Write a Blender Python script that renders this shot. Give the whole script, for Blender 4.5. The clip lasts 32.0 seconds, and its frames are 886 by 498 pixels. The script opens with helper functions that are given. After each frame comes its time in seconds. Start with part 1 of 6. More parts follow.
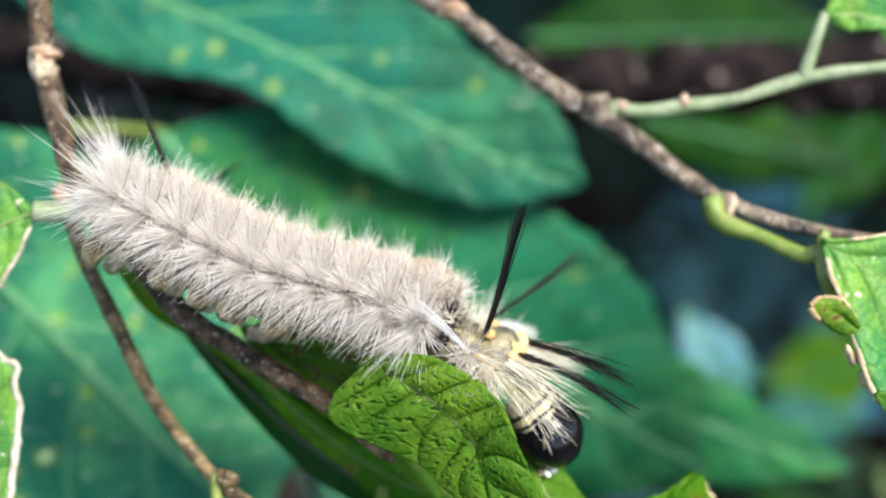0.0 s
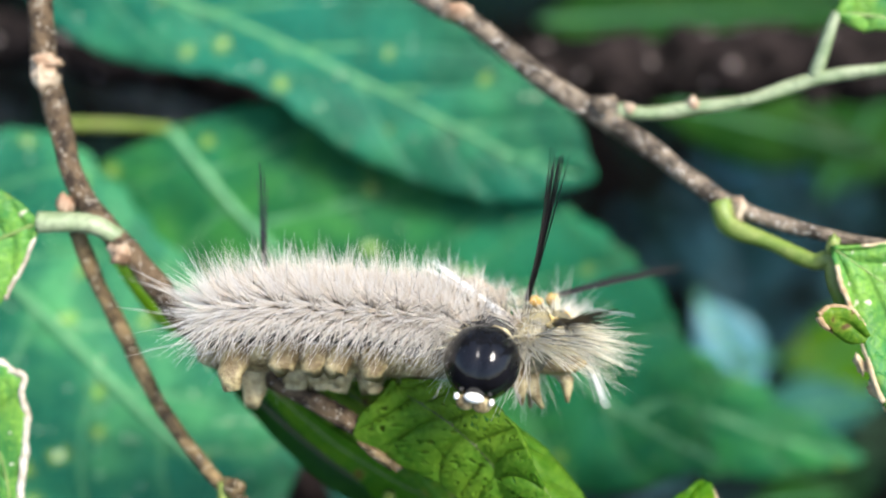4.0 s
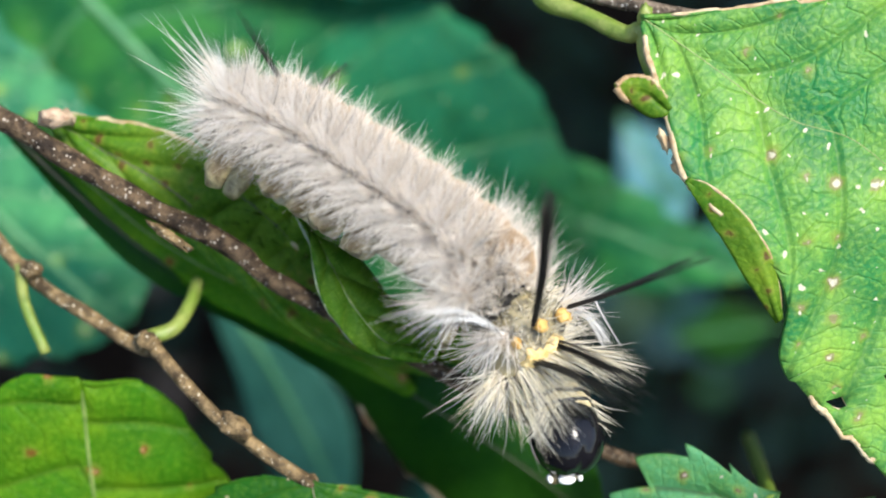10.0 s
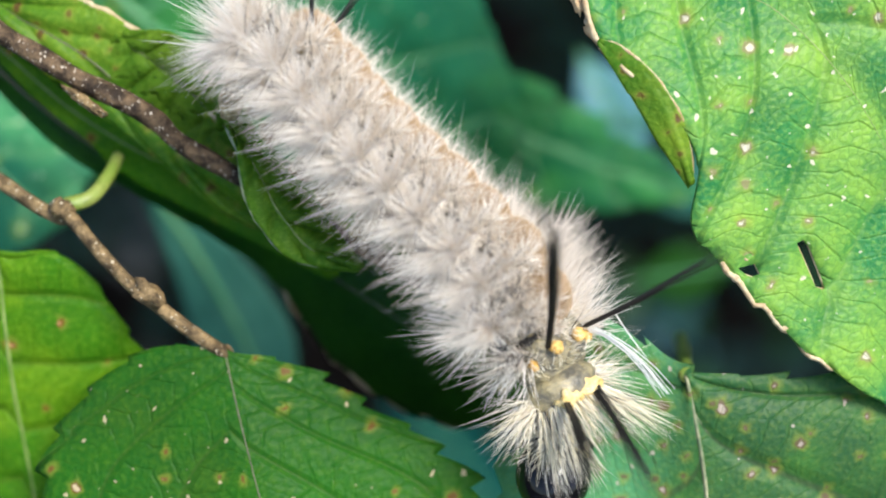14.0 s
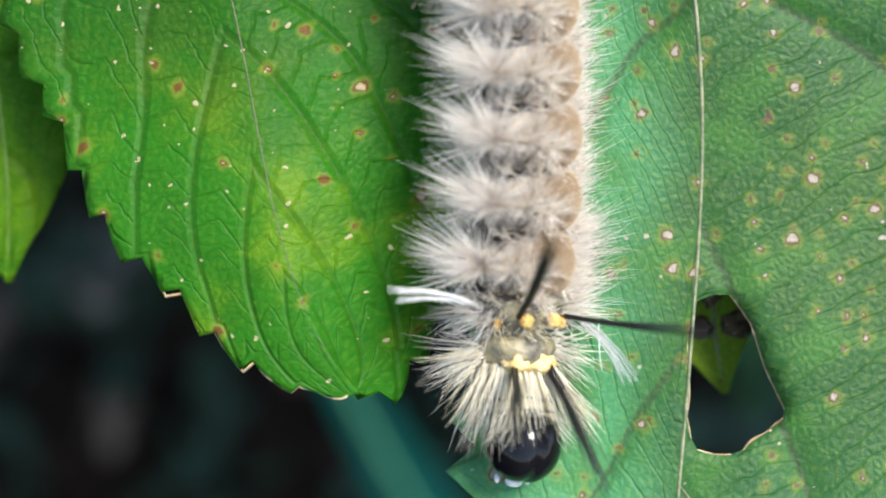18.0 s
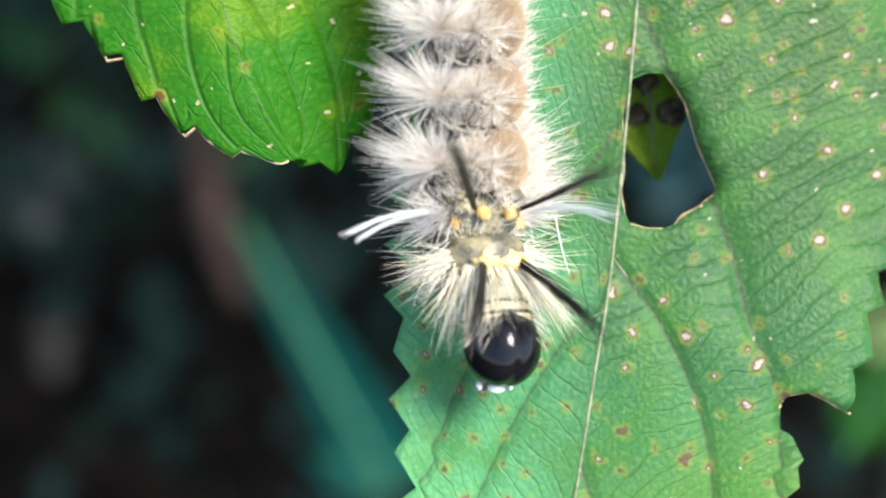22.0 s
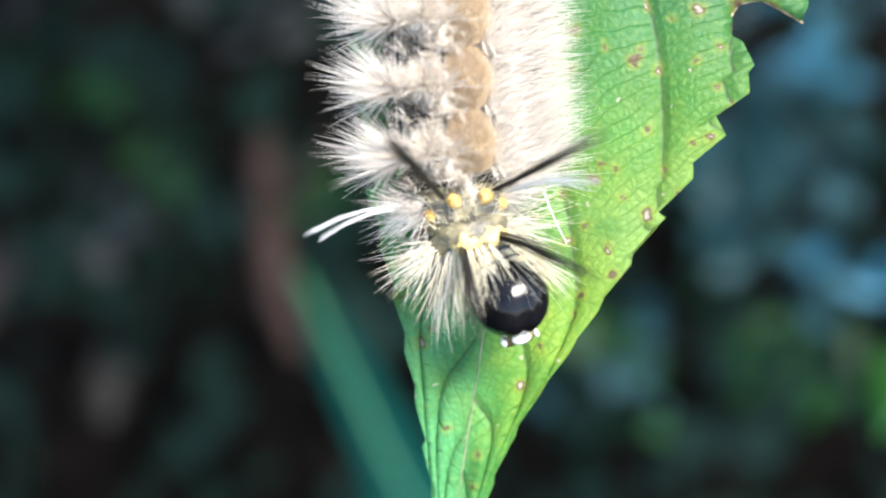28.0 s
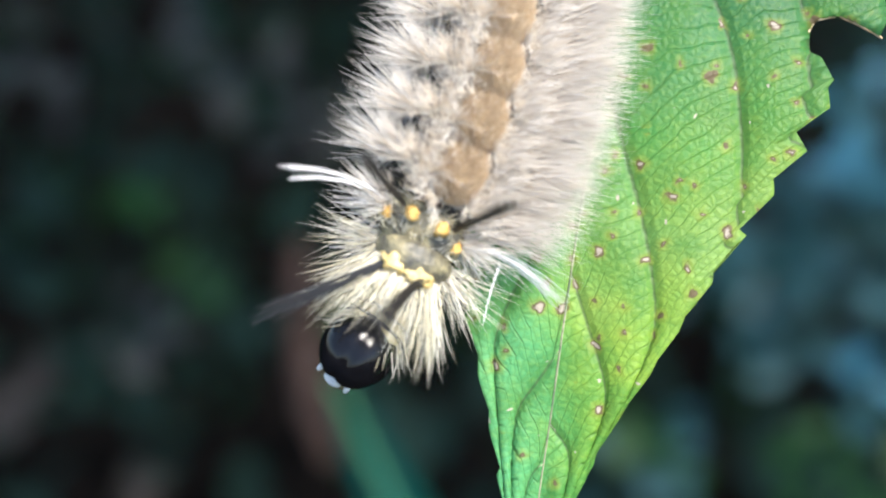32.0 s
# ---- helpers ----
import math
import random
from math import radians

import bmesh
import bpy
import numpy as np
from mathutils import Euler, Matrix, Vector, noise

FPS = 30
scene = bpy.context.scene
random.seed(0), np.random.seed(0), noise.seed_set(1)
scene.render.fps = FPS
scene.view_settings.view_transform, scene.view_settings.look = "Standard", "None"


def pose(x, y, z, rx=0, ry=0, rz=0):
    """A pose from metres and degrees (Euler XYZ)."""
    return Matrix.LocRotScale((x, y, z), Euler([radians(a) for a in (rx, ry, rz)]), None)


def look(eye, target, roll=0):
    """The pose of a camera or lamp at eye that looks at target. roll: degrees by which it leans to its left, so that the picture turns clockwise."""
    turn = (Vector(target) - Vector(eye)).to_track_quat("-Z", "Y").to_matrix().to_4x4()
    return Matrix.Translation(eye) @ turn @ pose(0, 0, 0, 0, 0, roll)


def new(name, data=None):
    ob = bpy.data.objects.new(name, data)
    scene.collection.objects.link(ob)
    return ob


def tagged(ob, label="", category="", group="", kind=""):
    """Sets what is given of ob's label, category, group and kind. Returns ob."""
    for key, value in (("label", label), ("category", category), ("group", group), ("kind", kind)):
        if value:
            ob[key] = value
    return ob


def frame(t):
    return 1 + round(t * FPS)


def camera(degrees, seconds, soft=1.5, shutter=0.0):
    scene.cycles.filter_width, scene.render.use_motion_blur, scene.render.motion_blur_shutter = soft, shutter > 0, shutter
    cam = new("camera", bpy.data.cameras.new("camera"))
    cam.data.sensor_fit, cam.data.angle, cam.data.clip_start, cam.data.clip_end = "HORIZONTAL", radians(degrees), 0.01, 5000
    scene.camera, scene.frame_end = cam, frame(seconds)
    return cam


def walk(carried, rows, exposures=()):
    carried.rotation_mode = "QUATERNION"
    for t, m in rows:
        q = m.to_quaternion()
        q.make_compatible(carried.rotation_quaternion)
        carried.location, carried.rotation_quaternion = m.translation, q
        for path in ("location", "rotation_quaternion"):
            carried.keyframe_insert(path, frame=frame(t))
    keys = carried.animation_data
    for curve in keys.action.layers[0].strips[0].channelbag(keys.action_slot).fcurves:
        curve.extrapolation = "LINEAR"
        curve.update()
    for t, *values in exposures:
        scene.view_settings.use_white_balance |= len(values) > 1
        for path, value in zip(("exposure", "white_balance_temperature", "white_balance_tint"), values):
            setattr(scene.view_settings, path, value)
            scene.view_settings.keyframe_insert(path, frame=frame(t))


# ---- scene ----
cam = camera(40, 32.0, soft=2.0)
# the stage: centimetres across, up and towards the eye; one metre above the ground, tilted back
STAGE = pose(0, 0, 1.0, 50, 0, 0)
walk(cam, [
    (0.0, STAGE @ pose(-0.00002, 0.00003, 0.06700, 0.30, 0.10, -0.05)),
    (0.5, STAGE @ pose(-0.00027, -0.00027, 0.06695, 0.54, -0.01, -0.14)),
    (1.0, STAGE @ pose(-0.00092, 0.00038, 0.06722, 0.19, -0.18, -0.30)),
    (1.5, STAGE @ pose(-0.00071, 0.00053, 0.06715, 0.14, -0.10, -0.20)),
    (2.0, STAGE @ pose(-0.00006, 0.00104, 0.06681, -0.22, 0.36, 0.01)),
    (2.5, STAGE @ pose(0.00013, 0.00131, 0.06675, -0.42, 0.61, -0.14)),
    (4.5, STAGE @ pose(0.00155, 0.00273, 0.06638, -1.69, 1.48, -0.51)),
    (5.0, STAGE @ pose(0.00239, 0.00258, 0.06614, -1.73, 2.00, -0.45)),
    (5.5, STAGE @ pose(0.00372, 0.00165, 0.06566, -1.54, 2.74, -0.48)),
    (6.0, STAGE @ pose(0.00426, 0.00094, 0.06547, -2.07, 3.03, -0.47)),
    (6.5, STAGE @ pose(0.00572, 0.00057, 0.06495, -2.71, 3.58, -0.58)),
    (7.0, STAGE @ pose(0.00742, -0.00008, 0.06394, -3.29, 3.18, -0.34)),
    (7.5, STAGE @ pose(0.01087, -0.00065, 0.06276, -4.63, 3.23, -0.26)),
    (8.0, STAGE @ pose(0.01233, -0.00152, 0.06251, -4.95, 2.85, -0.44)),
    (8.5, STAGE @ pose(0.01259, -0.00110, 0.06302, -5.68, 2.90, -0.50)),
    (9.0, STAGE @ pose(0.01314, -0.00140, 0.06355, -6.23, 3.02, -0.40)),
    (9.5, STAGE @ pose(0.01382, -0.00186, 0.06383, -7.01, 3.37, -0.14)),
    (10.0, STAGE @ pose(0.01396, -0.00265, 0.06344, -7.55, 3.39, -0.24)),
    (10.5, STAGE @ pose(0.01465, -0.00364, 0.06360, -8.26, 3.24, 0.04)),
    (11.0, STAGE @ pose(0.01483, -0.00406, 0.06391, -9.24, 3.11, -0.18)),
    (11.5, STAGE @ pose(0.01558, -0.00443, 0.06376, -9.48, 3.47, -0.14)),
    (12.0, STAGE @ pose(0.01603, -0.00505, 0.06366, -9.32, 3.35, -0.15)),
    (12.5, STAGE @ pose(0.01734, -0.00576, 0.06380, -8.90, 3.66, -0.14)),
    (13.0, STAGE @ pose(0.01737, -0.00535, 0.06409, -9.43, 3.38, -0.02)),
    (13.5, STAGE @ pose(0.01779, -0.00675, 0.06391, -8.48, 3.38, 0.20)),
    (15.5, STAGE @ pose(0.01899, -0.01939, 0.06489, -5.55, 3.14, 0.67)),
    (16.0, STAGE @ pose(0.01845, -0.02210, 0.06462, -5.29, 2.84, 0.46)),
    (16.5, STAGE @ pose(0.01791, -0.02694, 0.06168, -4.92, 2.42, 0.81)),
    (17.0, STAGE @ pose(0.01759, -0.03189, 0.06224, -4.52, 2.26, 1.68)),
    (17.5, STAGE @ pose(0.01749, -0.03579, 0.06309, -3.47, 2.20, 1.67)),
    (18.0, STAGE @ pose(0.01808, -0.03923, 0.06398, -2.59, 1.89, 2.18)),
    (18.5, STAGE @ pose(0.01888, -0.04288, 0.06471, -3.22, 1.33, 2.01)),
    (19.0, STAGE @ pose(0.02015, -0.04613, 0.06539, -3.54, 0.82, 2.04)),
    (19.5, STAGE @ pose(0.01897, -0.04762, 0.06507, -4.18, -0.10, 2.08)),
    (20.0, STAGE @ pose(0.01797, -0.04687, 0.06558, -4.76, -0.61, 2.06)),
    (20.5, STAGE @ pose(0.01809, -0.04666, 0.06560, -5.12, -0.59, 2.30)),
    (21.0, STAGE @ pose(0.01839, -0.04632, 0.06576, -5.35, -0.55, 2.41)),
    (21.5, STAGE @ pose(0.01865, -0.04661, 0.06554, -5.42, -0.48, 2.55)),
    (22.0, STAGE @ pose(0.01875, -0.04756, 0.06556, -5.42, -0.62, 2.88)),
    (22.5, STAGE @ pose(0.01955, -0.04961, 0.06575, -5.70, -0.71, 3.00)),
    (23.0, STAGE @ pose(0.01968, -0.05021, 0.06554, -6.06, -0.75, 2.92)),
    (23.5, STAGE @ pose(0.01933, -0.05038, 0.06527, -6.38, -1.08, 2.85)),
    (24.0, STAGE @ pose(0.01931, -0.05108, 0.06484, -6.88, -1.23, 2.97)),
    (24.5, STAGE @ pose(0.01893, -0.05193, 0.06525, -7.20, -1.40, 3.02)),
    (26.5, STAGE @ pose(0.01835, -0.05971, 0.06707, -5.34, -1.80, 3.77)),
    (27.0, STAGE @ pose(0.01963, -0.06456, 0.06789, -4.22, -1.02, 4.05)),
    (27.5, STAGE @ pose(0.02250, -0.07189, 0.06834, -1.74, 0.74, 4.79)),
    (28.0, STAGE @ pose(0.02659, -0.07349, 0.06770, -0.24, 2.68, 5.34)),
    (28.5, STAGE @ pose(0.02809, -0.07452, 0.06755, 0.91, 3.16, 5.55)),
    (29.0, STAGE @ pose(0.02846, -0.07664, 0.06783, 2.42, 3.64, 5.28)),
    (29.5, STAGE @ pose(0.02738, -0.07747, 0.06803, 3.03, 3.93, 5.32)),
    (30.0, STAGE @ pose(0.02725, -0.07851, 0.06774, 4.24, 4.27, 5.37)),
    (30.5, STAGE @ pose(0.02673, -0.07852, 0.06748, 4.36, 4.35, 5.31)),
    (31.0, STAGE @ pose(0.02656, -0.07861, 0.06715, 4.85, 4.57, 5.17)),
    (31.5, STAGE @ pose(0.02550, -0.07777, 0.06701, 4.70, 4.41, 5.08)),
    (32.0, STAGE @ pose(0.02481, -0.07845, 0.06611, 5.16, 4.16, 5.29)),
], exposures=[(0, 1.15), (6, 1.1), (9, 1.0), (13, 0.95), (16, 0.95), (18, 1.02), (20, 1.1), (22, 1.33), (27, 1.45), (29, 1.64), (30, 1.62), (32, 1.36)])
cam.data.dof.use_dof = True
cam.data.dof.focus_distance = 0.0603
cam.data.dof.aperture_fstop = 19.0


def place(p):
    """A stage point in centimetres as a point of the world in metres."""
    return STAGE @ (Vector(p) * 0.01)


# ---- light ----
SUN_WAY = (STAGE.to_3x3() @ Vector((0.45, 0.50, 0.74))).normalized()
world = bpy.data.worlds.new("sky")
scene.world = world
world.use_nodes = True
sky = world.node_tree.nodes.new("ShaderNodeTexSky")
sky.sky_type = "NISHITA"
sky.sun_disc = False
sky.sun_elevation = math.asin(SUN_WAY.z)
sky.sun_rotation = math.atan2(SUN_WAY.x, SUN_WAY.y)
world.node_tree.links.new(sky.outputs[0], world.node_tree.nodes["Background"].inputs[0])
world.node_tree.nodes["Background"].inputs[1].default_value = 0.15
sun = new("sun", bpy.data.lights.new("sun", "SUN"))
sun.data.energy, sun.data.angle, sun.data.color = 3.6, radians(22), (1.0, 0.95, 0.87)
sun.matrix_world = look(SUN_WAY * 5, (0, 0, 0))


# ---- materials ----
class Nodes:
    """A short hand for a material's node tree."""

    def __init__(self, name):
        self.mat = bpy.data.materials.new(name)
        self.mat.use_nodes = True
        self.tree = self.mat.node_tree
        self.bsdf = self.tree.nodes["Principled BSDF"]
        self.out = self.tree.nodes["Material Output"]

    def add(self, kind, **values):
        node = self.tree.nodes.new("ShaderNode" + kind)
        for key, value in values.items():
            if key.startswith("in_"):
                node.inputs[key[3:].replace("_", " ")].default_value = value
            elif key == "op":
                node.operation = value
            elif key == "feature":
                node.feature = value
            elif key == "flat":
                node.voronoi_dimensions = "2D"
            elif key == "data":
                node.data_type = value
        return node

    def link(self, a, b):
        self.tree.links.new(a, b)

    def math(self, op, a, b=0.0, clamp=False):
        node = self.add("Math", op=op)
        node.use_clamp = clamp
        for slot, value in ((0, a), (1, b)):
            if isinstance(value, (int, float)):
                node.inputs[slot].default_value = value
            else:
                self.link(value, node.inputs[slot])
        return node.outputs[0]

    def mix(self, factor, a, b):
        node = self.add("Mix", data="RGBA")
        for slot, value in ((0, factor), (6, a), (7, b)):
            if isinstance(value, (int, float)):
                node.inputs[slot].default_value = value
            elif isinstance(value, tuple):
                node.inputs[slot].default_value = (*value, 1)
            else:
                self.link(value, node.inputs[slot])
        return node.outputs[2]

    def step(self, value, low, high):
        """0 below low, 1 above high, smooth between (or falling, when low > high)."""
        node = self.add("MapRange")
        node.interpolation_type = "SMOOTHSTEP"
        self.link(value, node.inputs["Value"])
        node.inputs["From Min"].default_value, node.inputs["From Max"].default_value = min(low, high), max(low, high)
        node.inputs["To Min"].default_value, node.inputs["To Max"].default_value = (0, 1) if low < high else (1, 0)
        return node.outputs[0]

    def bump(self, height, strength, distance=0.0002):
        node = self.add("Bump")
        node.inputs["Strength"].default_value = strength
        node.inputs["Distance"].default_value = distance
        self.link(height, node.inputs["Height"])
        self.link(node.outputs[0], self.bsdf.inputs["Normal"])
        return node.outputs[0]


def leaf_material(name, deep, light, spots=0.0, glow=0.3, patch=0.5, rough=0.42, pale=(0.45, 0.40, 0.29), gloss=0.3, cool=None,
                  rust=(0.06, 0.035, 0.025), pale_share=0.6, specks=0.0, rungs=0.0, line=(0.07, 0.06, 0.04), dot_scale=5.5, big_scale=0.9, base_tint=None):
    """Leaf skin: mottled green, ladder veins between the side veins, dead spots with a brown rim, white specks painted
    for small reflections, light through the blade.
    """
    n = Nodes(name)
    uv = n.add("UVMap")
    big = n.add("TexNoise", in_Scale=big_scale, in_Detail=5.0, in_Roughness=0.62)
    fine = n.add("TexVoronoi", feature="DISTANCE_TO_EDGE", flat=True, in_Scale=22.0)
    warp = n.add("TexNoise", in_Scale=3.0, in_Detail=4.0)
    grain = n.add("TexNoise", in_Scale=34.0, in_Detail=3.0, in_Roughness=0.7)
    shift = n.add("VectorMath", op="MULTIPLY_ADD")
    n.link(warp.outputs["Color"], shift.inputs[0])
    shift.inputs[1].default_value = (0.12, 0.12, 0.0)
    n.link(uv.outputs[0], shift.inputs[2])
    for node in (big, warp, grain):
        n.link(uv.outputs[0], node.inputs["Vector"])
    n.link(shift.outputs[0], fine.inputs["Vector"])
    base = n.mix(n.step(big.outputs[0], 0.5 - 0.22 * patch, 0.5 + 0.25), deep, light)
    if cool:
        wide = n.add("TexNoise", in_Scale=0.45, in_Detail=3.0)
        n.link(uv.outputs[0], wide.inputs["Vector"])
        base = n.mix(n.math("MULTIPLY", n.step(wide.outputs[0], 0.44, 0.62), 0.85), base, cool)
    if base_tint:
        # one tint grows towards the base, another left of a given line
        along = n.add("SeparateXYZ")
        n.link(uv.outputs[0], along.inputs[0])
        up_blade = n.math("ADD", along.outputs[1], n.math("MULTIPLY", big.outputs[0], 2.0))
        base = n.mix(n.math("MULTIPLY", n.step(up_blade, base_tint[0] + 1, base_tint[1] + 1), 0.9), base, base_tint[2])
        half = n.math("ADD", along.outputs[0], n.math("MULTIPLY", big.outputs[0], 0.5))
        base = n.mix(n.math("MULTIPLY", n.step(half, base_tint[3] + 0.55, base_tint[3] + 0.05), 0.7), base, base_tint[4])
    base = n.mix(n.math("MULTIPLY", n.step(warp.outputs[0], 0.42, 0.72), 0.7), base, tuple(0.7 * c for c in deep))
    base = n.mix(n.math("MULTIPLY", n.step(grain.outputs[0], 0.4, 0.75), 0.12 if base_tint else 0.35), base, tuple(min(1, 1.4 * c + 0.015) for c in light))
    tint = n.step(fine.outputs["Distance"], 0.16, 0.0)
    base = n.mix(n.math("MULTIPLY", tint, 0.22), base, tuple(0.5 * c for c in deep))
    height = n.math("ADD", n.math("MULTIPLY", fine.outputs["Distance"], 0.3), n.math("MULTIPLY", grain.outputs[0], 0.25))
    if rungs > 0:
        # x counts the side veins, y runs outwards in centimetres
        grid = n.add("UVMap")
        grid.uv_map = "Blade"
        axes = n.add("SeparateXYZ")
        n.link(grid.outputs[0], axes.inputs[0])
        sway = n.math("MULTIPLY", warp.outputs[0], 1.1)
        from_vein = n.math("ABSOLUTE", n.math("SUBTRACT", n.math("FRACT", n.math("ADD", axes.outputs[0], 0.5)), 0.5))
        slope = n.math("MULTIPLY", from_vein, 1.4)
        ladder = n.math("ABSOLUTE", n.math("SUBTRACT", n.math("FRACT", n.math("ADD", n.math("ADD", n.math("MULTIPLY", axes.outputs[1], 7.5), slope), n.math("MULTIPLY", sway, 1.4))), 0.5))
        rung = n.math("MULTIPLY", n.math("MULTIPLY", n.step(ladder, 0.09, 0.0), n.step(from_vein, 0.02, 0.08)), n.math("ADD", n.math("MULTIPLY", n.step(warp.outputs[0], 0.62, 0.38), 0.75), 0.25))
        vein = n.step(from_vein, 0.034, 0.008)
        base = n.mix(n.math("MULTIPLY", rung, 0.45 * rungs), base, tuple(0.45 * c for c in deep))
        base = n.mix(n.math("MULTIPLY", vein, 0.65 * rungs), base, line)
        # shading on both sides of each vein, painted as darker green
        flank = n.math("MULTIPLY", n.step(from_vein, 0.14, 0.04), 0.2 * rungs)
        base = n.mix(flank, base, tuple(0.6 * c for c in deep))
        height = n.math("SUBTRACT", n.math("SUBTRACT", height, n.math("MULTIPLY", rung, 0.5)), n.math("MULTIPLY", n.step(from_vein, 0.12, 0.0), 0.9))
    # first the dead spots, then rimless pale specks that imitate tiny reflections
    for scale, share, low, more, core_share in (((dot_scale, spots, 0.02, 0.14, pale_share), (11.0, specks, 0.02, 0.14, 1.0))):
        if share <= 0:
            continue
        dots = n.add("TexVoronoi", flat=True, in_Scale=scale)
        rag = n.add("TexNoise", in_Scale=16.0, in_Detail=2.0)
        n.link(uv.outputs[0], rag.inputs["Vector"])
        move = n.add("VectorMath", op="MULTIPLY_ADD")
        n.link(rag.outputs["Color"], move.inputs[0])
        move.inputs[1].default_value = (0.07, 0.07, 0.0)
        n.link(uv.outputs[0], move.inputs[2])
        n.link(move.outputs[0], dots.inputs["Vector"])
        sep = n.add("SeparateColor")
        n.link(dots.outputs["Color"], sep.inputs[0])
        crowd = n.step(big.outputs[0], 0.3, 0.62)
        chosen = n.math("LESS_THAN", sep.outputs[0], n.math("MULTIPLY", n.math("ADD", n.math("MULTIPLY", crowd, 0.8), 0.4), share))
        size = n.math("ADD", n.math("MULTIPLY", n.math("POWER", sep.outputs[1], 2.0), more), low)
        reach = n.math("SUBTRACT", dots.outputs["Distance"], size)
        if core_share < 1.0:
            halo = n.math("MULTIPLY", n.step(reach, 0.3, 0.03), chosen)
            base = n.mix(n.math("MULTIPLY", halo, 0.42), base, (0.28, 0.31, 0.045))
            rim = n.math("MULTIPLY", n.step(reach, 0.09, 0.02), chosen)
            base = n.mix(n.math("MULTIPLY", rim, 0.9), base, rust)
        core = n.math("MULTIPLY", n.step(reach, 0.005, -0.05), n.math("MULTIPLY", chosen, n.math("LESS_THAN", sep.outputs[2], core_share)))
        base = n.mix(n.math("MULTIPLY", core, 0.9), base, pale)
    n.link(base, n.bsdf.inputs["Base Color"])
    n.bsdf.inputs["Roughness"].default_value = rough
    n.bsdf.inputs["Specular IOR Level"].default_value = gloss
    n.bump(height, 0.4, 0.0005)
    through_light = n.add("BsdfTranslucent")
    n.link(n.mix(0.35, base, (0.22, 0.5, 0.02)), through_light.inputs[0])
    blend = n.add("MixShader")
    blend.inputs[0].default_value = glow
    n.link(n.bsdf.outputs[0], blend.inputs[1])
    n.link(through_light.outputs[0], blend.inputs[2])
    n.link(blend.outputs[0], n.out.inputs[0])
    return n.mat


def skin_material(name, a, b, scale, rough=0.6, bump=0.3, speck=None, metal=0.0, shine=0.5, distance=0.0003, speck_size=0.16, speck_scale=900):
    """Two mottled colours at the size that scale gives (per metre), with relief and, if asked, pale specks."""
    n = Nodes(name)
    co = n.add("TexCoord")
    big = n.add("TexNoise", in_Scale=scale, in_Detail=5.0, in_Roughness=0.65)
    small = n.add("TexNoise", in_Scale=scale * 6, in_Detail=3.0)
    for node in (big, small):
        n.link(co.outputs["Object"], node.inputs["Vector"])
    base = n.mix(n.step(big.outputs[0], 0.35, 0.65), a, b)
    base = n.mix(n.math("MULTIPLY", n.step(small.outputs[0], 0.45, 0.7), 0.45), base, tuple(0.55 * c for c in a))
    if speck:
        dots = n.add("TexVoronoi", in_Scale=speck_scale)
        n.link(co.outputs["Object"], dots.inputs["Vector"])
        sep = n.add("SeparateColor")
        n.link(dots.outputs["Color"], sep.inputs[0])
        size = n.math("MULTIPLY", n.math("POWER", sep.outputs[0], 1.7), speck_size * 1.5)
        base = n.mix(n.math("MULTIPLY", n.step(n.math("SUBTRACT", dots.outputs["Distance"], size), 0.05, -0.05), n.step(sep.outputs[0], 0.3, 0.5)), base, speck)
    n.link(base, n.bsdf.inputs["Base Color"])
    n.bsdf.inputs["Roughness"].default_value = rough
    n.bsdf.inputs["Metallic"].default_value = metal
    n.bsdf.inputs["Specular IOR Level"].default_value = shine
    if bump:
        n.bump(n.math("ADD", big.outputs[0], n.math("MULTIPLY", small.outputs[0], 0.5)), bump, distance)
    return n.mat


def hair_material(name, stops, rough=0.45, glow=0.35):
    """Hairs, each with a colour of its own out of the given (share, colour) stops."""
    n = Nodes(name)
    geo = n.add("NewGeometry")
    ramp = n.add("ValToRGB")
    ramp.color_ramp.interpolation = "CONSTANT"
    while len(ramp.color_ramp.elements) < len(stops):
        ramp.color_ramp.elements.new(0.5)
    for el, (at, colour) in zip(ramp.color_ramp.elements, stops):
        el.position, el.color = at, (*colour, 1)
    n.link(geo.outputs["Random Per Island"], ramp.inputs[0])
    n.link(ramp.outputs[0], n.bsdf.inputs["Base Color"])
    n.bsdf.inputs["Roughness"].default_value = rough
    soft = n.add("BsdfTranslucent")
    n.link(ramp.outputs[0], soft.inputs[0])
    blend = n.add("MixShader")
    blend.inputs[0].default_value = glow
    n.link(n.bsdf.outputs[0], blend.inputs[1])
    n.link(soft.outputs[0], blend.inputs[2])
    n.link(blend.outputs[0], n.out.inputs[0])
    return n.mat


LEAF_MAIN = leaf_material("spotted_leaf", (0.07, 0.25, 0.045), (0.37, 0.47, 0.055), rust=(0.12, 0.075, 0.05), pale=(0.46, 0.40, 0.32), spots=0.62, patch=0.6, rough=0.45, gloss=0.2, cool=(0.05, 0.22, 0.10), specks=0.12, rungs=0.9, pale_share=0.9, line=(0.04, 0.035, 0.028), dot_scale=6.5, base_tint=(-7.1, -4.9, (0.015, 0.072, 0.025), 2.65, (0.10, 0.38, 0.17)))
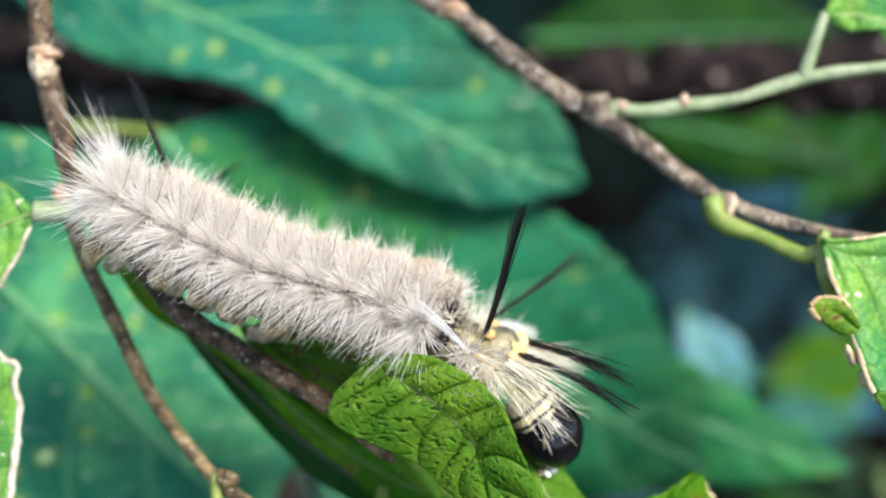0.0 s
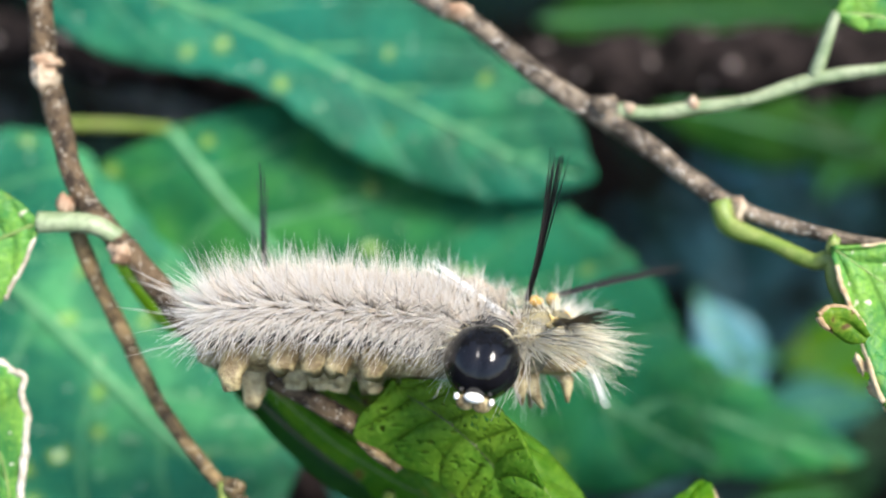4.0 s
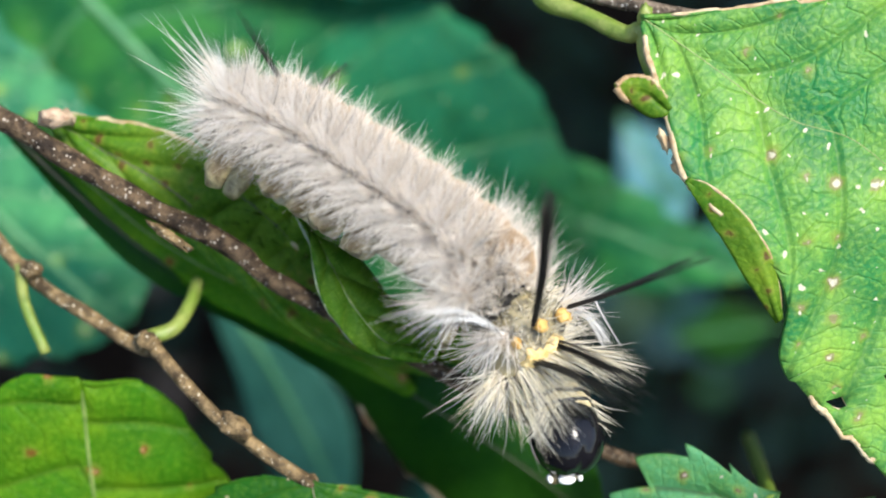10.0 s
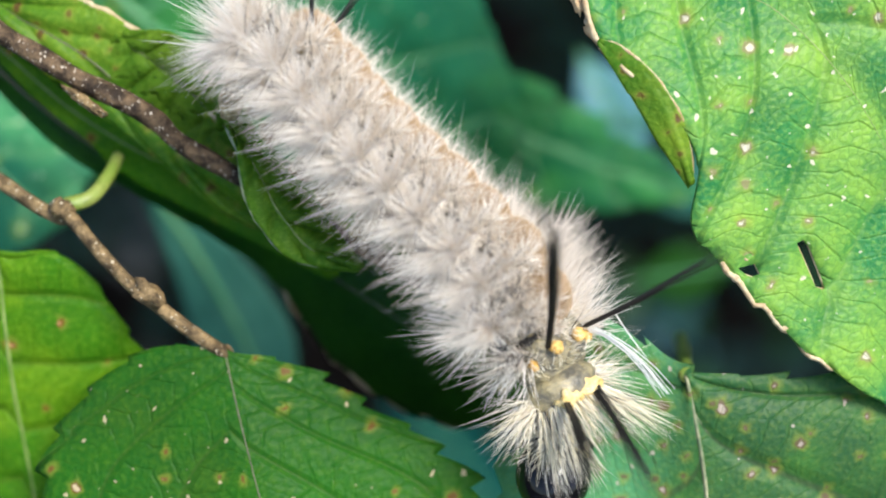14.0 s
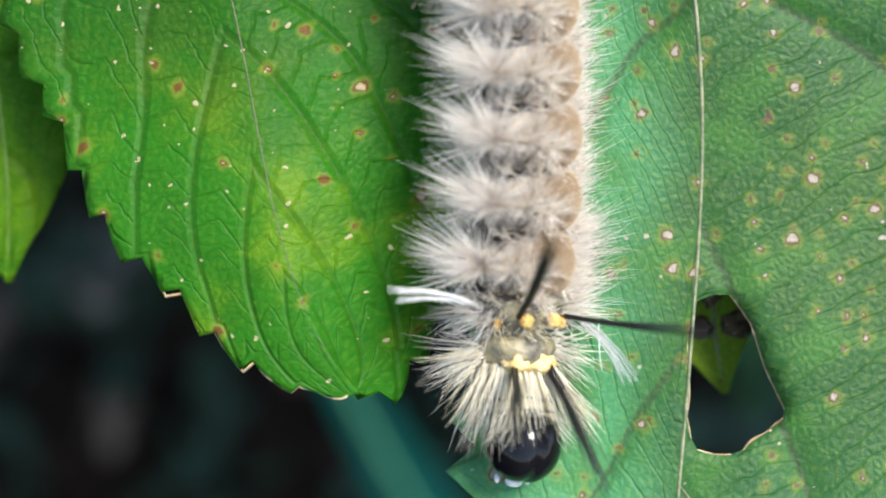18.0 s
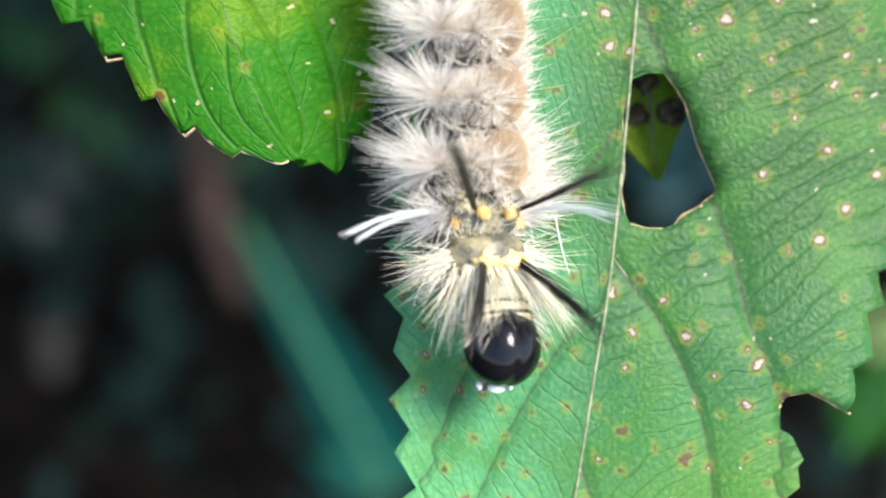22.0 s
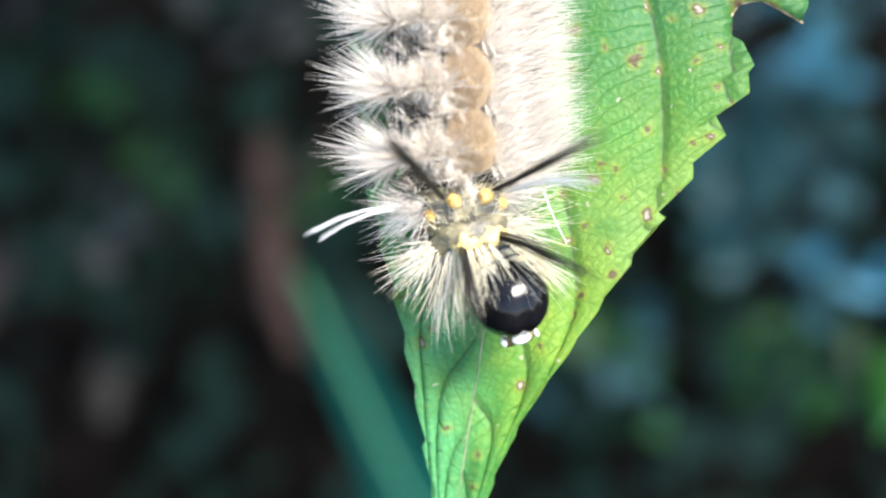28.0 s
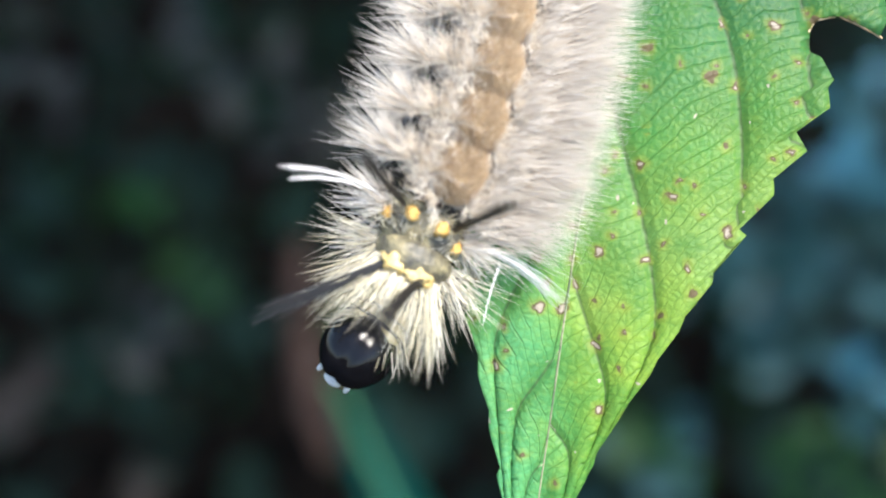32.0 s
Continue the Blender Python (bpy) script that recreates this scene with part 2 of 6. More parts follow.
LEAF_SIDE = leaf_material("mottled_leaf", (0.022, 0.155, 0.009), (0.20, 0.32, 0.014), spots=0.2, patch=0.2, gloss=0.09, pale=(0.5, 0.42, 0.25), rust=(0.14, 0.06, 0.02), pale_share=0.3, specks=0.42, rungs=0.5, line=(0.06, 0.085, 0.02), dot_scale=7.0, big_scale=1.3, base_tint=(-3.7, -2.7, (0.011, 0.075, 0.009), -99, (0.02, 0.1, 0.02)))
LEAF_YELLOW = leaf_material("yellow_green_leaf", (0.035, 0.16, 0.005), (0.16, 0.29, 0.008), spots=0.3, gloss=0.09, pale=(0.4, 0.25, 0.1), rust=(0.16, 0.06, 0.015), pale_share=0.35, rungs=0.6, line=(0.10, 0.15, 0.02), dot_scale=6.5, big_scale=1.3)
LEAF_RIGHT = leaf_material("bright_leaf", (0.016, 0.20, 0.055), (0.27, 0.46, 0.055), spots=0.22, patch=0.7, gloss=0.2, pale=(0.66, 0.62, 0.46), specks=0.5, rungs=0.2, line=(0.16, 0.24, 0.07), rust=(0.24, 0.22, 0.10), pale_share=0.95, dot_scale=6.5, big_scale=1.6)
LEAF_FLAP = leaf_material("withering_yellow_leaf", (0.05, 0.17, 0.010), (0.22, 0.32, 0.02), spots=1.6, gloss=0.16, pale=(0.1, 0.05, 0.02), rust=(0.12, 0.07, 0.02), pale_share=0.5, dot_scale=8.0)
LEAF_EATEN = leaf_material("eaten_green_leaf", (0.05, 0.18, 0.012), (0.22, 0.36, 0.03), glow=0.5, gloss=0.12, rungs=0.5, line=(0.16, 0.26, 0.03))
# scrap colour raised to stand in for light falling through the hole
LEAF_SCRAP = leaf_material("withered_scrap_leaf", (0.16, 0.30, 0.015), (0.36, 0.46, 0.04), spots=0.3, glow=0.45, gloss=0.1, pale=(0.05, 0.03, 0.01), rust=(0.08, 0.05, 0.01), pale_share=0.4)
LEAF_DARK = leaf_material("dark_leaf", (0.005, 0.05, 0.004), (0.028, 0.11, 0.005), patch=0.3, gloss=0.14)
LEAF_BACK = leaf_material("blue_green_leaf", (0.003, 0.06, 0.035), (0.05, 0.26, 0.10), spots=0.12, patch=0.5, big_scale=1.9, rough=0.45, glow=0.15, pale=(0.55, 0.66, 0.40), rust=(0.16, 0.36, 0.07), gloss=0.1, cool=(0.004, 0.12, 0.085), dot_scale=4.2, specks=0.35, rungs=0.9, line=(0.14, 0.40, 0.22))
LEAF_LOW = leaf_material("light_teal_leaf", (0.004, 0.105, 0.065), (0.10, 0.37, 0.13), spots=0.2, patch=0.5, big_scale=1.4, rough=0.45, glow=0.2, pale=(0.6, 0.7, 0.45), rust=(0.22, 0.42, 0.07), gloss=0.1, cool=(0.006, 0.17, 0.12), dot_scale=4.2, specks=0.4, rungs=0.9, line=(0.16, 0.42, 0.16))
LEAF_MID = leaf_material("middle_green_leaf", (0.003, 0.085, 0.035), (0.07, 0.31, 0.05), spots=0.12, patch=0.5, big_scale=1.9, rough=0.45, glow=0.2, pale=(0.5, 0.66, 0.32), rust=(0.2, 0.40, 0.05), gloss=0.1, cool=(0.006, 0.15, 0.085), dot_scale=4.2, specks=0.35, rungs=0.9, line=(0.16, 0.42, 0.16))
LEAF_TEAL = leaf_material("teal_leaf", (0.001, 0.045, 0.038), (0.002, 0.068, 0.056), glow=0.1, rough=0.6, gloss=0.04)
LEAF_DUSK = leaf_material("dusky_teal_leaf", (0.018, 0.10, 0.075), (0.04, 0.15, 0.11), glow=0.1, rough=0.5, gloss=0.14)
# pale and hazy blue: the sky's reflection on leaves, put into the base colour
LEAF_PALE = leaf_material("sky_tinted_leaf", (0.05, 0.17, 0.20), (0.10, 0.28, 0.32), glow=0.1, rough=0.3)
LEAF_HAZE = leaf_material("sky_haze_leaf", (0.015, 0.06, 0.065), (0.05, 0.14, 0.16), glow=0.1, rough=0.4, big_scale=0.5)
# near-black green: the deep shade of the undergrowth is part of this colour
LEAF_SHADE = leaf_material("shade_toned_undergrowth_leaf", (0.0075, 0.02, 0.018), (0.019, 0.044, 0.04), glow=0.1, rough=0.7, gloss=0.04)
# blue glints of the open sky, painted as leaf colour
LEAF_SKY = leaf_material("sky_glint_leaf", (0.045, 0.20, 0.28), (0.11, 0.33, 0.42), glow=0.1, rough=0.4, gloss=0.3)
# grey and brown leaf colours imitate the blurred background haze
LEAF_GREY = leaf_material("haze_grey_leaf", (0.02, 0.024, 0.026), (0.045, 0.05, 0.052), glow=0.1, rough=0.5)
LEAF_BROWN = leaf_material("haze_brown_leaf", (0.014, 0.011, 0.011), (0.028, 0.022, 0.022), glow=0.1, rough=0.7)
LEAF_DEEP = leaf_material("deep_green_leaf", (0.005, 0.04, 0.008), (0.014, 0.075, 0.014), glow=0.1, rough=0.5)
# brightness of a sunlit patch, given as base colour
LEAF_SUN = leaf_material("sun_painted_yellow_leaf", (0.28, 0.42, 0.14), (0.42, 0.55, 0.22), glow=0.2, rough=0.5)
VEIN = skin_material("leaf_vein", (0.10, 0.11, 0.06), (0.30, 0.26, 0.18), 1100, 0.5, 0.2)
VEIN_MAIN = skin_material("dull_green_vein", (0.09, 0.13, 0.06), (0.26, 0.26, 0.15), 900, 0.5, 0.2)
VEIN_GREEN = skin_material("green_leaf_vein", (0.10, 0.17, 0.03), (0.20, 0.27, 0.07), 1100, 0.5, 0.2)
VEIN_DARK = skin_material("dark_leaf_vein", (0.05, 0.06, 0.02), (0.09, 0.09, 0.04), 400, 0.5, 0.2)
VEIN_BACK = skin_material("blue_green_vein", (0.05, 0.22, 0.08), (0.09, 0.28, 0.11), 400, 0.5, 0.2)
STALK = skin_material("green_stalk", (0.12, 0.20, 0.02), (0.22, 0.26, 0.06), 500, 0.5, 0.3)
STALK_PALE = skin_material("pale_green_stalk", (0.16, 0.22, 0.10), (0.3, 0.34, 0.2), 500, 0.5, 0.3)
DEAD_PALE = skin_material("bleached_leaf_edge", (0.32, 0.27, 0.19), (0.58, 0.53, 0.44), 500, 0.7, 0.6)
DEAD_EDGE = skin_material("dry_leaf_edge", (0.32, 0.2, 0.09), (0.55, 0.45, 0.28), 500, 0.7, 0.5)
BARK = skin_material("speckled_bark", (0.022, 0.014, 0.008), (0.15, 0.10, 0.055), 1100, 0.65, 1.0, (0.40, 0.35, 0.28), speck_size=0.26, speck_scale=4600, shine=0.25)
BARK_GREY = skin_material("grey_brown_bark", (0.035, 0.026, 0.018), (0.27, 0.21, 0.15), 1000, 0.65, 1.0, (0.62, 0.57, 0.50), speck_size=0.26, speck_scale=4400, shine=0.25)
BARK_TAN = skin_material("tan_bark", (0.045, 0.03, 0.014), (0.26, 0.18, 0.085), 1000, 0.65, 1.0, (0.48, 0.42, 0.30), speck_size=0.24, speck_scale=4400, shine=0.25)
BUD = skin_material("pinkish_bud_scale", (0.28, 0.16, 0.09), (0.5, 0.40, 0.28), 500, 0.6, 0.5)
BRANCH = skin_material("rough_dark_bark", (0.005, 0.004, 0.0035), (0.03, 0.022, 0.020), 260, 0.9, 1.0, (0.20, 0.165, 0.15), distance=0.001, speck_scale=620, speck_size=0.24, shine=0.08)
BAND_BLACK = skin_material("black_frass", (0.01, 0.009, 0.008), (0.03, 0.025, 0.02), 900, 0.7, 0.6)
BUD_WHITE = skin_material("chalky_white", (0.6, 0.56, 0.52), (0.75, 0.72, 0.7), 900, 0.7, 0.4)
STICK = skin_material("dead_brown_bark", (0.04, 0.025, 0.02), (0.10, 0.066, 0.054), 60, 0.95, 0.8, distance=0.001, shine=0.05)
# litter darkened in its base colour to stand for deep shade
SOIL = skin_material("shade_toned_leaf_litter", (0.0045, 0.004, 0.0035), (0.015, 0.012, 0.010), 14, 0.95, 1.0, distance=0.02, shine=0.0)


# ---- shapes ----
def blend_curve(points, s):
    """A point on the smooth curve through the given points, s from 0 to 1."""
    k = len(points) - 1
    x = min(max(s, 0.0), 1.0) * k
    i = min(int(x), k - 1)
    t = x - i
    p1, p2 = Vector(points[i]), Vector(points[i + 1])
    p0 = Vector(points[i - 1]) if i else p1 * 2 - p2
    p3 = Vector(points[i + 2]) if i + 2 <= k else p2 * 2 - p1
    return 0.5 * (2 * p1 + (p2 - p0) * t + (2 * p0 - 5 * p1 + 4 * p2 - p3) * t * t + (3 * p1 - p0 - 3 * p2 + p3) * t ** 3)


def part(name, mesh, material, parent=None, label="", smooth=True):
    """One mesh object of (vertices in metres from its thing's base, faces, uv) under a thing or a part."""
    verts, faces, uv = mesh[:3]
    data = bpy.data.meshes.new(name)
    data.from_pydata([tuple(v) for v in verts], [], faces)
    if uv:
        layer = data.uv_layers.new(name="UVMap")
        for loop in data.loops:
            layer.data[loop.index].uv = uv[loop.vertex_index]
    if len(mesh) > 3:
        layer = data.uv_layers.new(name="Blade")
        for loop in data.loops:
            layer.data[loop.index].uv = mesh[3][loop.vertex_index]
    if smooth:
        data.polygons.foreach_set("use_smooth", [True] * len(data.polygons))
    data.materials.append(material)
    ob = new(name, data)
    ob.parent = parent
    if label:
        ob["label"] = label
    return ob


def thing(name, base, label, category, group="", kind=""):
    ob = new(name)
    ob.empty_display_size = 0.003
    ob.location = place(base)
    return tagged(ob, label, category, group, kind)


def local(points, base):
    """Stage points as places from a thing's base."""
    origin = place(base)
    return [place(p) - origin for p in points]


def tube(points, radii, sides=8, rough=0.0, caps=True):
    """A round stem through the points; radii run along it; rough makes it knobbly."""
    verts, faces = [], []
    n = len(points)
    points = [Vector(p) for p in points]
    side = None
    for i, p in enumerate(points):
        way = (points[min(i + 1, n - 1)] - points[max(i - 1, 0)]).normalized()
        if side is None:
            side = way.orthogonal().normalized()
        side = (side - way * side.dot(way)).normalized()
        up = way.cross(side)
        x = i / max(1, n - 1) * (len(radii) - 1)
        k = min(int(x), len(radii) - 2)
        r = radii[k] + (radii[k + 1] - radii[k]) * (x - k)
        for j in range(sides):
            a = 2 * math.pi * j / sides
            rr = r
            if rough:
                rr *= 1 + rough * noise.noise(p * 5 + Vector((math.cos(a), math.sin(a), 0)) * 0.9)
            verts.append(p + (side * math.cos(a) + up * math.sin(a)) * rr)
    for i in range(n - 1):
        for j in range(sides):
            a, b = i * sides + j, i * sides + (j + 1) % sides
            faces.append((a, b, b + sides, a + sides))
    if caps:
        faces.append(tuple(range(sides))[::-1])
        faces.append(tuple((n - 1) * sides + j for j in range(sides)))
    return verts, faces


def stem(name, points, radii, material, parent, base, label="", steps=40, sides=10, rough=0.0):
    line = [blend_curve(points, i / steps) for i in range(steps + 1)]
    verts, faces = tube(line, radii, sides, rough)
    return part(name, (local(verts, base), faces, None), material, parent, label)


def inside(x, y, ring):
    odd = False
    for (x0, y0), (x1, y1) in zip(ring, ring[1:] + ring[:1]):
        if (y0 > y) != (y1 > y) and x < (x1 - x0) * (y - y0) / (y1 - y0) + x0:
            odd = not odd
    return odd


def to_ring(x, y, ring):
    best = (9e9, x, y)
    for (x0, y0), (x1, y1) in zip(ring, ring[1:] + ring[:1]):
        dx, dy = x1 - x0, y1 - y0
        t = min(1, max(0, ((x - x0) * dx + (y - y0) * dy) / (dx * dx + dy * dy + 1e-12)))
        px, py = x0 + t * dx, y0 + t * dy
        best = min(best, ((px - x) ** 2 + (py - y) ** 2, px, py))
    return best[1], best[2]


def leaf(label, axis, left, right, material, vein_material, n=70, m=9, pitch=0.3, depth=0.06, ripple=0.05, fold=0.0, holes=(), veins=6,
         lean=0.16, stalk=(), stalk_material=None, stalk_radius=(0.05, 0.04), group="leaves of the shrub", rim=None, rib=0.014, ridge=1.0, slits=0, ends=(0.05, 0.88), starts=(), rim_material=None):
    """A leaf between a midrib and two edges, with teeth, waves, holes, a midrib and side veins."""
    base = axis[0]
    seed = Vector((base[0] * 3.1, base[1] * 2.7, base[2]))
    arcs = [0.0]
    mids = [blend_curve(axis, i / n) for i in range(n + 1)]
    for a, b in zip(mids, mids[1:]):
        arcs.append(arcs[-1] + (b - a).length)

    runs = {}
    for turn, edge in ((-1, left), (1, right)):
        line = [blend_curve(edge, i / 200) for i in range(201)]
        run = [0.0]
        for a, b in zip(line, line[1:]):
            run.append(run[-1] + (b - a).length)
        runs[turn] = run

    # where the side veins leave the midrib, on either side
    roots = {turn: list(starts) or [ends[0] + (ends[1] - ends[0]) * (k + (0.0 if turn < 0 else 0.35)) / max(1, veins) for k in range(max(2, veins))] for turn in (-1, 1)}
    if starts:
        roots[-1] = [q + 0.045 for q in starts]

    def phase(s, c):
        """How many side veins lie below this spot of the blade."""
        x = abs(c) / 0.93
        q, row = s - lean * x * (0.85 + 0.15 * x), roots[-1 if c < 0 else 1]
        if q < row[0]:
            return (q - row[0]) / (row[1] - row[0])
        if q > row[-1]:
            return len(row) - 1 + (q - row[-1]) / (row[-1] - row[-2])
        return float(np.interp(q, row, range(len(row))))

    def skin(s, c, toothed=True):
        mid = blend_curve(axis, s)
        edge = blend_curve(left if c < 0 else right, s)
        out = edge - mid
        k = abs(c)
        if toothed and depth and k > 0.7:
            x = float(np.interp(s * 200, range(201), runs[-1 if c < 0 else 1])) / pitch
            f = x - math.floor(x)
            jag = 0.6 + 0.8 * noise.noise(seed + Vector((math.floor(x) * 1.7, c, 0)))
            near = min(1.0, out.length / 0.5) * min(1.0, s * 7)
            out = out * (1 + (f - 0.55) * depth * jag * near * (k - 0.7) / 0.3 / max(0.15, out.length))
        p = mid + out * k
        p.z += fold * k * k + ripple * (noise.noise(p * 0.9 + seed) + 0.35 * noise.noise(p * 2.3 + seed)) * min(1, k * 2.5 + 0.2)
        if veins and ridge:
            p.z += ridge * 0.04 * (abs(math.sin(math.pi * phase(s, c))) ** 0.6 - 0.5) * min(1, 4 * k) * min(1, 3 * (1 - k))
        return p

    steep = (0.94, 0.34) if starts else (0.75, 0.66)
    verts, uv, blade_uv, at = [], [], [], {}
    for i in range(n + 1):
        for j in range(-m, m + 1):
            p = skin(i / n, j / m)
            at[i, j] = len(verts)
            verts.append(p)
            uv.append((p.x + 0.3 * p.z, p.y + 0.3 * p.z))
            blade_uv.append((phase(i / n, j / m) if veins else 0.5, steep[0] * arcs[i] + steep[1] * (p - mids[i]).length))
    rings = [[(q[0], q[1]) for q in ring] for ring in holes]
    faces, gone = [], []
    for i in range(n):
        for j in range(-m, m):
            quad = (at[i, j], at[i, j + 1], at[i + 1, j + 1], at[i + 1, j])
            mid = sum((verts[q] for q in quad), Vector()) / 4
            ring = next((r for r in rings if inside(mid.x, mid.y, r)), None)
            if ring:
                gone.append((quad, ring))
            elif slits and noise.noise(Vector((i * 0.37, j * 0.8, base[0] * 9))) + 0.5 * noise.noise(Vector((i * 1.1, j * 1.7, 4.0))) > 0.5 - slits * 0.02 and abs(j) not in (0, m) and i % 7:
                continue
            else:
                faces.append(quad)
    kept = {q for f in faces for q in f}
    for quad, ring in gone:
        for q in quad:
            if q in kept:
                verts[q].x, verts[q].y = to_ring(verts[q].x, verts[q].y, ring)
    ob = thing("leaf", base, label, "leaf", group)
    blade = part("blade", (local(verts, base), faces, uv, blade_uv), material, ob)
    thick = blade.modifiers.new("thickness", "SOLIDIFY")
    thick.thickness, thick.offset = 0.00022, 0.0
    up = Vector((0, 0, 0.008))
    if rib:
        line = [skin(i / n, 0) + up for i in range(n + 1)]
        part("midrib", (local(tube(line, (rib, rib * 0.8, rib * 0.3), 6)[0], base), tube(line, (rib, rib * 0.8, rib * 0.3), 6)[1], None), vein_material, ob)
    for k in range(len(roots[1]) if veins else 0):
        for turn in (-1, 1):
            s0 = roots[turn][k]
            line = []
            for i in range(15):
                x = i / 14
                if s0 + lean * x < 0.01:
                    continue
                q = skin(min(0.985, s0 + lean * x * (0.85 + 0.15 * x)), turn * x * 0.93, False)
                if any(inside(q.x, q.y, ring) for ring in rings):
                    break
                line.append(q + up * 0.7)
            if len(line) > 3:
                verts_v, faces_v = tube(line, (rib * 0.65, rib * 0.2), 5)
                part("vein", (local(verts_v, base), faces_v, None), vein_material, ob)
    if rim:
        for turn, s0, s1, wide in rim:
            line = [skin(s0 + (s1 - s0) * i / 60, turn * 0.995) for i in range(61)]
            line = [q + Vector((noise.noise(q * 9), noise.noise(q * 9 + Vector((7, 0, 0))), noise.noise(q * 7))) * wide * 0.9 for q in line]
            wides = [wide * (0.55 + 0.6 * abs(noise.noise(Vector((i * 0.27, base[0], s0 * 9))))) for i in range(61)]
            verts_v, faces_v = tube(line, [0.2 * wide] + wides[1:-1] + [0.2 * wide], 6)
            part("dry_edge", (local(verts_v, base), faces_v, None), rim_material or DEAD_EDGE, ob, "dry curled edge")
    for ring in rings:
        # the longest stretch of the bite that borders the blade
        runs_on, line = [], []
        for i in range(len(ring) * 5):
            a, b, x = ring[i // 5], ring[(i // 5 + 1) % len(ring)], i % 5 / 5
            spot = (a[0] + (b[0] - a[0]) * x, a[1] + (b[1] - a[1]) * x)
            near = min(kept, key=lambda q: (verts[q].x - spot[0]) ** 2 + (verts[q].y - spot[1]) ** 2)
            if (verts[near].x - spot[0]) ** 2 + (verts[near].y - spot[1]) ** 2 < 0.0015:
                line.append(Vector((spot[0], spot[1], verts[near].z)))
            else:
                runs_on.append(line)
                line = []
        line = max(runs_on + [line], key=len)
        if len(line) > 8:
            wides = [0.005 + 0.008 * abs(noise.noise(Vector((i * 0.4, base[0], 2.0)))) for i in range(len(line))]
            verts_v, faces_v = tube(line, wides, 5)
            part("eaten_edge", (local(verts_v, base), faces_v, None), DEAD_EDGE, ob, "pale dried edge of a bite")
    if stalk:
        stem("petiole", list(stalk), stalk_radius, stalk_material or STALK, ob, base, steps=24, rough=0.15)
    return ob


def lump(name, centre, size, material, parent, base, label="", seed=0.0, rough=0.6, rings=8, sides=12, turn=None):
    """An uneven rounded body, such as a bud, a knot or a wart."""
    verts, faces = [], []
    for i in range(rings + 1):
        a = math.pi * i / rings
        for j in range(sides):
            b = 2 * math.pi * j / sides
            d = Vector((math.sin(a) * math.cos(b), math.sin(a) * math.sin(b), math.cos(a)))
            k = 1 + rough * noise.noise(d * 1.7 + Vector((seed, 0, 0)))
            q = Vector((d.x * size[0] * k, d.y * size[1] * k, d.z * size[2] * k))
            if turn:
                q = turn @ q
            verts.append(Vector(centre) + q)
    for i in range(rings):
        for j in range(sides):
            a, b = i * sides + j, i * sides + (j + 1) % sides
            faces.append((a, a + sides, b + sides, b))
    return part(name, (local(verts, base), faces, None), material, parent, label)


# ---- ground and far foliage ----
def ground():
    size, k = 400.0, 40
    verts, faces = [], []
    for i in range(k + 1):
        for j in range(k + 1):
            x, y = (i / k - 0.5), (j / k - 0.5)
            x, y = math.copysign(abs(2 * x) ** 4 * size, x), math.copysign(abs(2 * y) ** 4 * size, y)
            verts.append((x, y, 0.04 * noise.noise(Vector((x * 2, y * 2, 0))) if abs(x) < 5 and abs(y) < 5 else 0.0))
    for i in range(k):
        for j in range(k):
            a = i * (k + 1) + j
            faces.append((a, a + k + 1, a + k + 2, a + 1))
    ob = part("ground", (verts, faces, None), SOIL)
    tagged(ob, "forest floor with leaf litter, deep shade put into its colour", "ground", kind="structure")


def far_leaves(name, label, count, near, far, spread, material, seed, size=(2.0, 5.5), shift=(0.0, 0.0), keep=None):
    """A loose mass of leaves behind the shrub, each a small folded blade."""
    rng = random.Random(seed)
    verts, faces, uv = [], [], []
    while len(faces) < count * 8:
        w = -near - (far - near) * rng.random() ** 0.8
        reach = (6.7 - w) / 6.7
        u, v = shift[0] + rng.uniform(-spread, spread + 3) * reach, shift[1] + rng.uniform(-11, 4) * reach
        if keep and not keep(u, v, w):
            continue
        turn = Euler((rng.gauss(0.3, 0.7), rng.gauss(0.0, 0.6), rng.uniform(0, 6.28))).to_matrix()
        length = rng.uniform(*size)
        wide = length * rng.uniform(0.2, 0.34)
        start = len(verts)
        for k in range(5):
            s = k / 4
            half = wide * math.sin(math.pi * (0.06 + 0.94 * s) ** 0.8) + 0.02
            for c in (-1, 0, 1):
                q = turn @ Vector((c * half, (s - 0.5) * length, 0.25 * abs(c) * half - 0.5 * (s - 0.4) ** 2 * length * 0.4))
                verts.append(Vector((u, v, w)) + q)
                uv.append((s * length + u, c * half + v))
        for k in range(4):
            for c in range(2):
                a = start + k * 3 + c
                faces.append((a, a + 1, a + 4, a + 3))
    base = (0, 0, -near)
    ob = thing(name, base, label, "foliage", kind="stuff")
    part("leaves", (local(verts, base), faces, uv), material, ob)


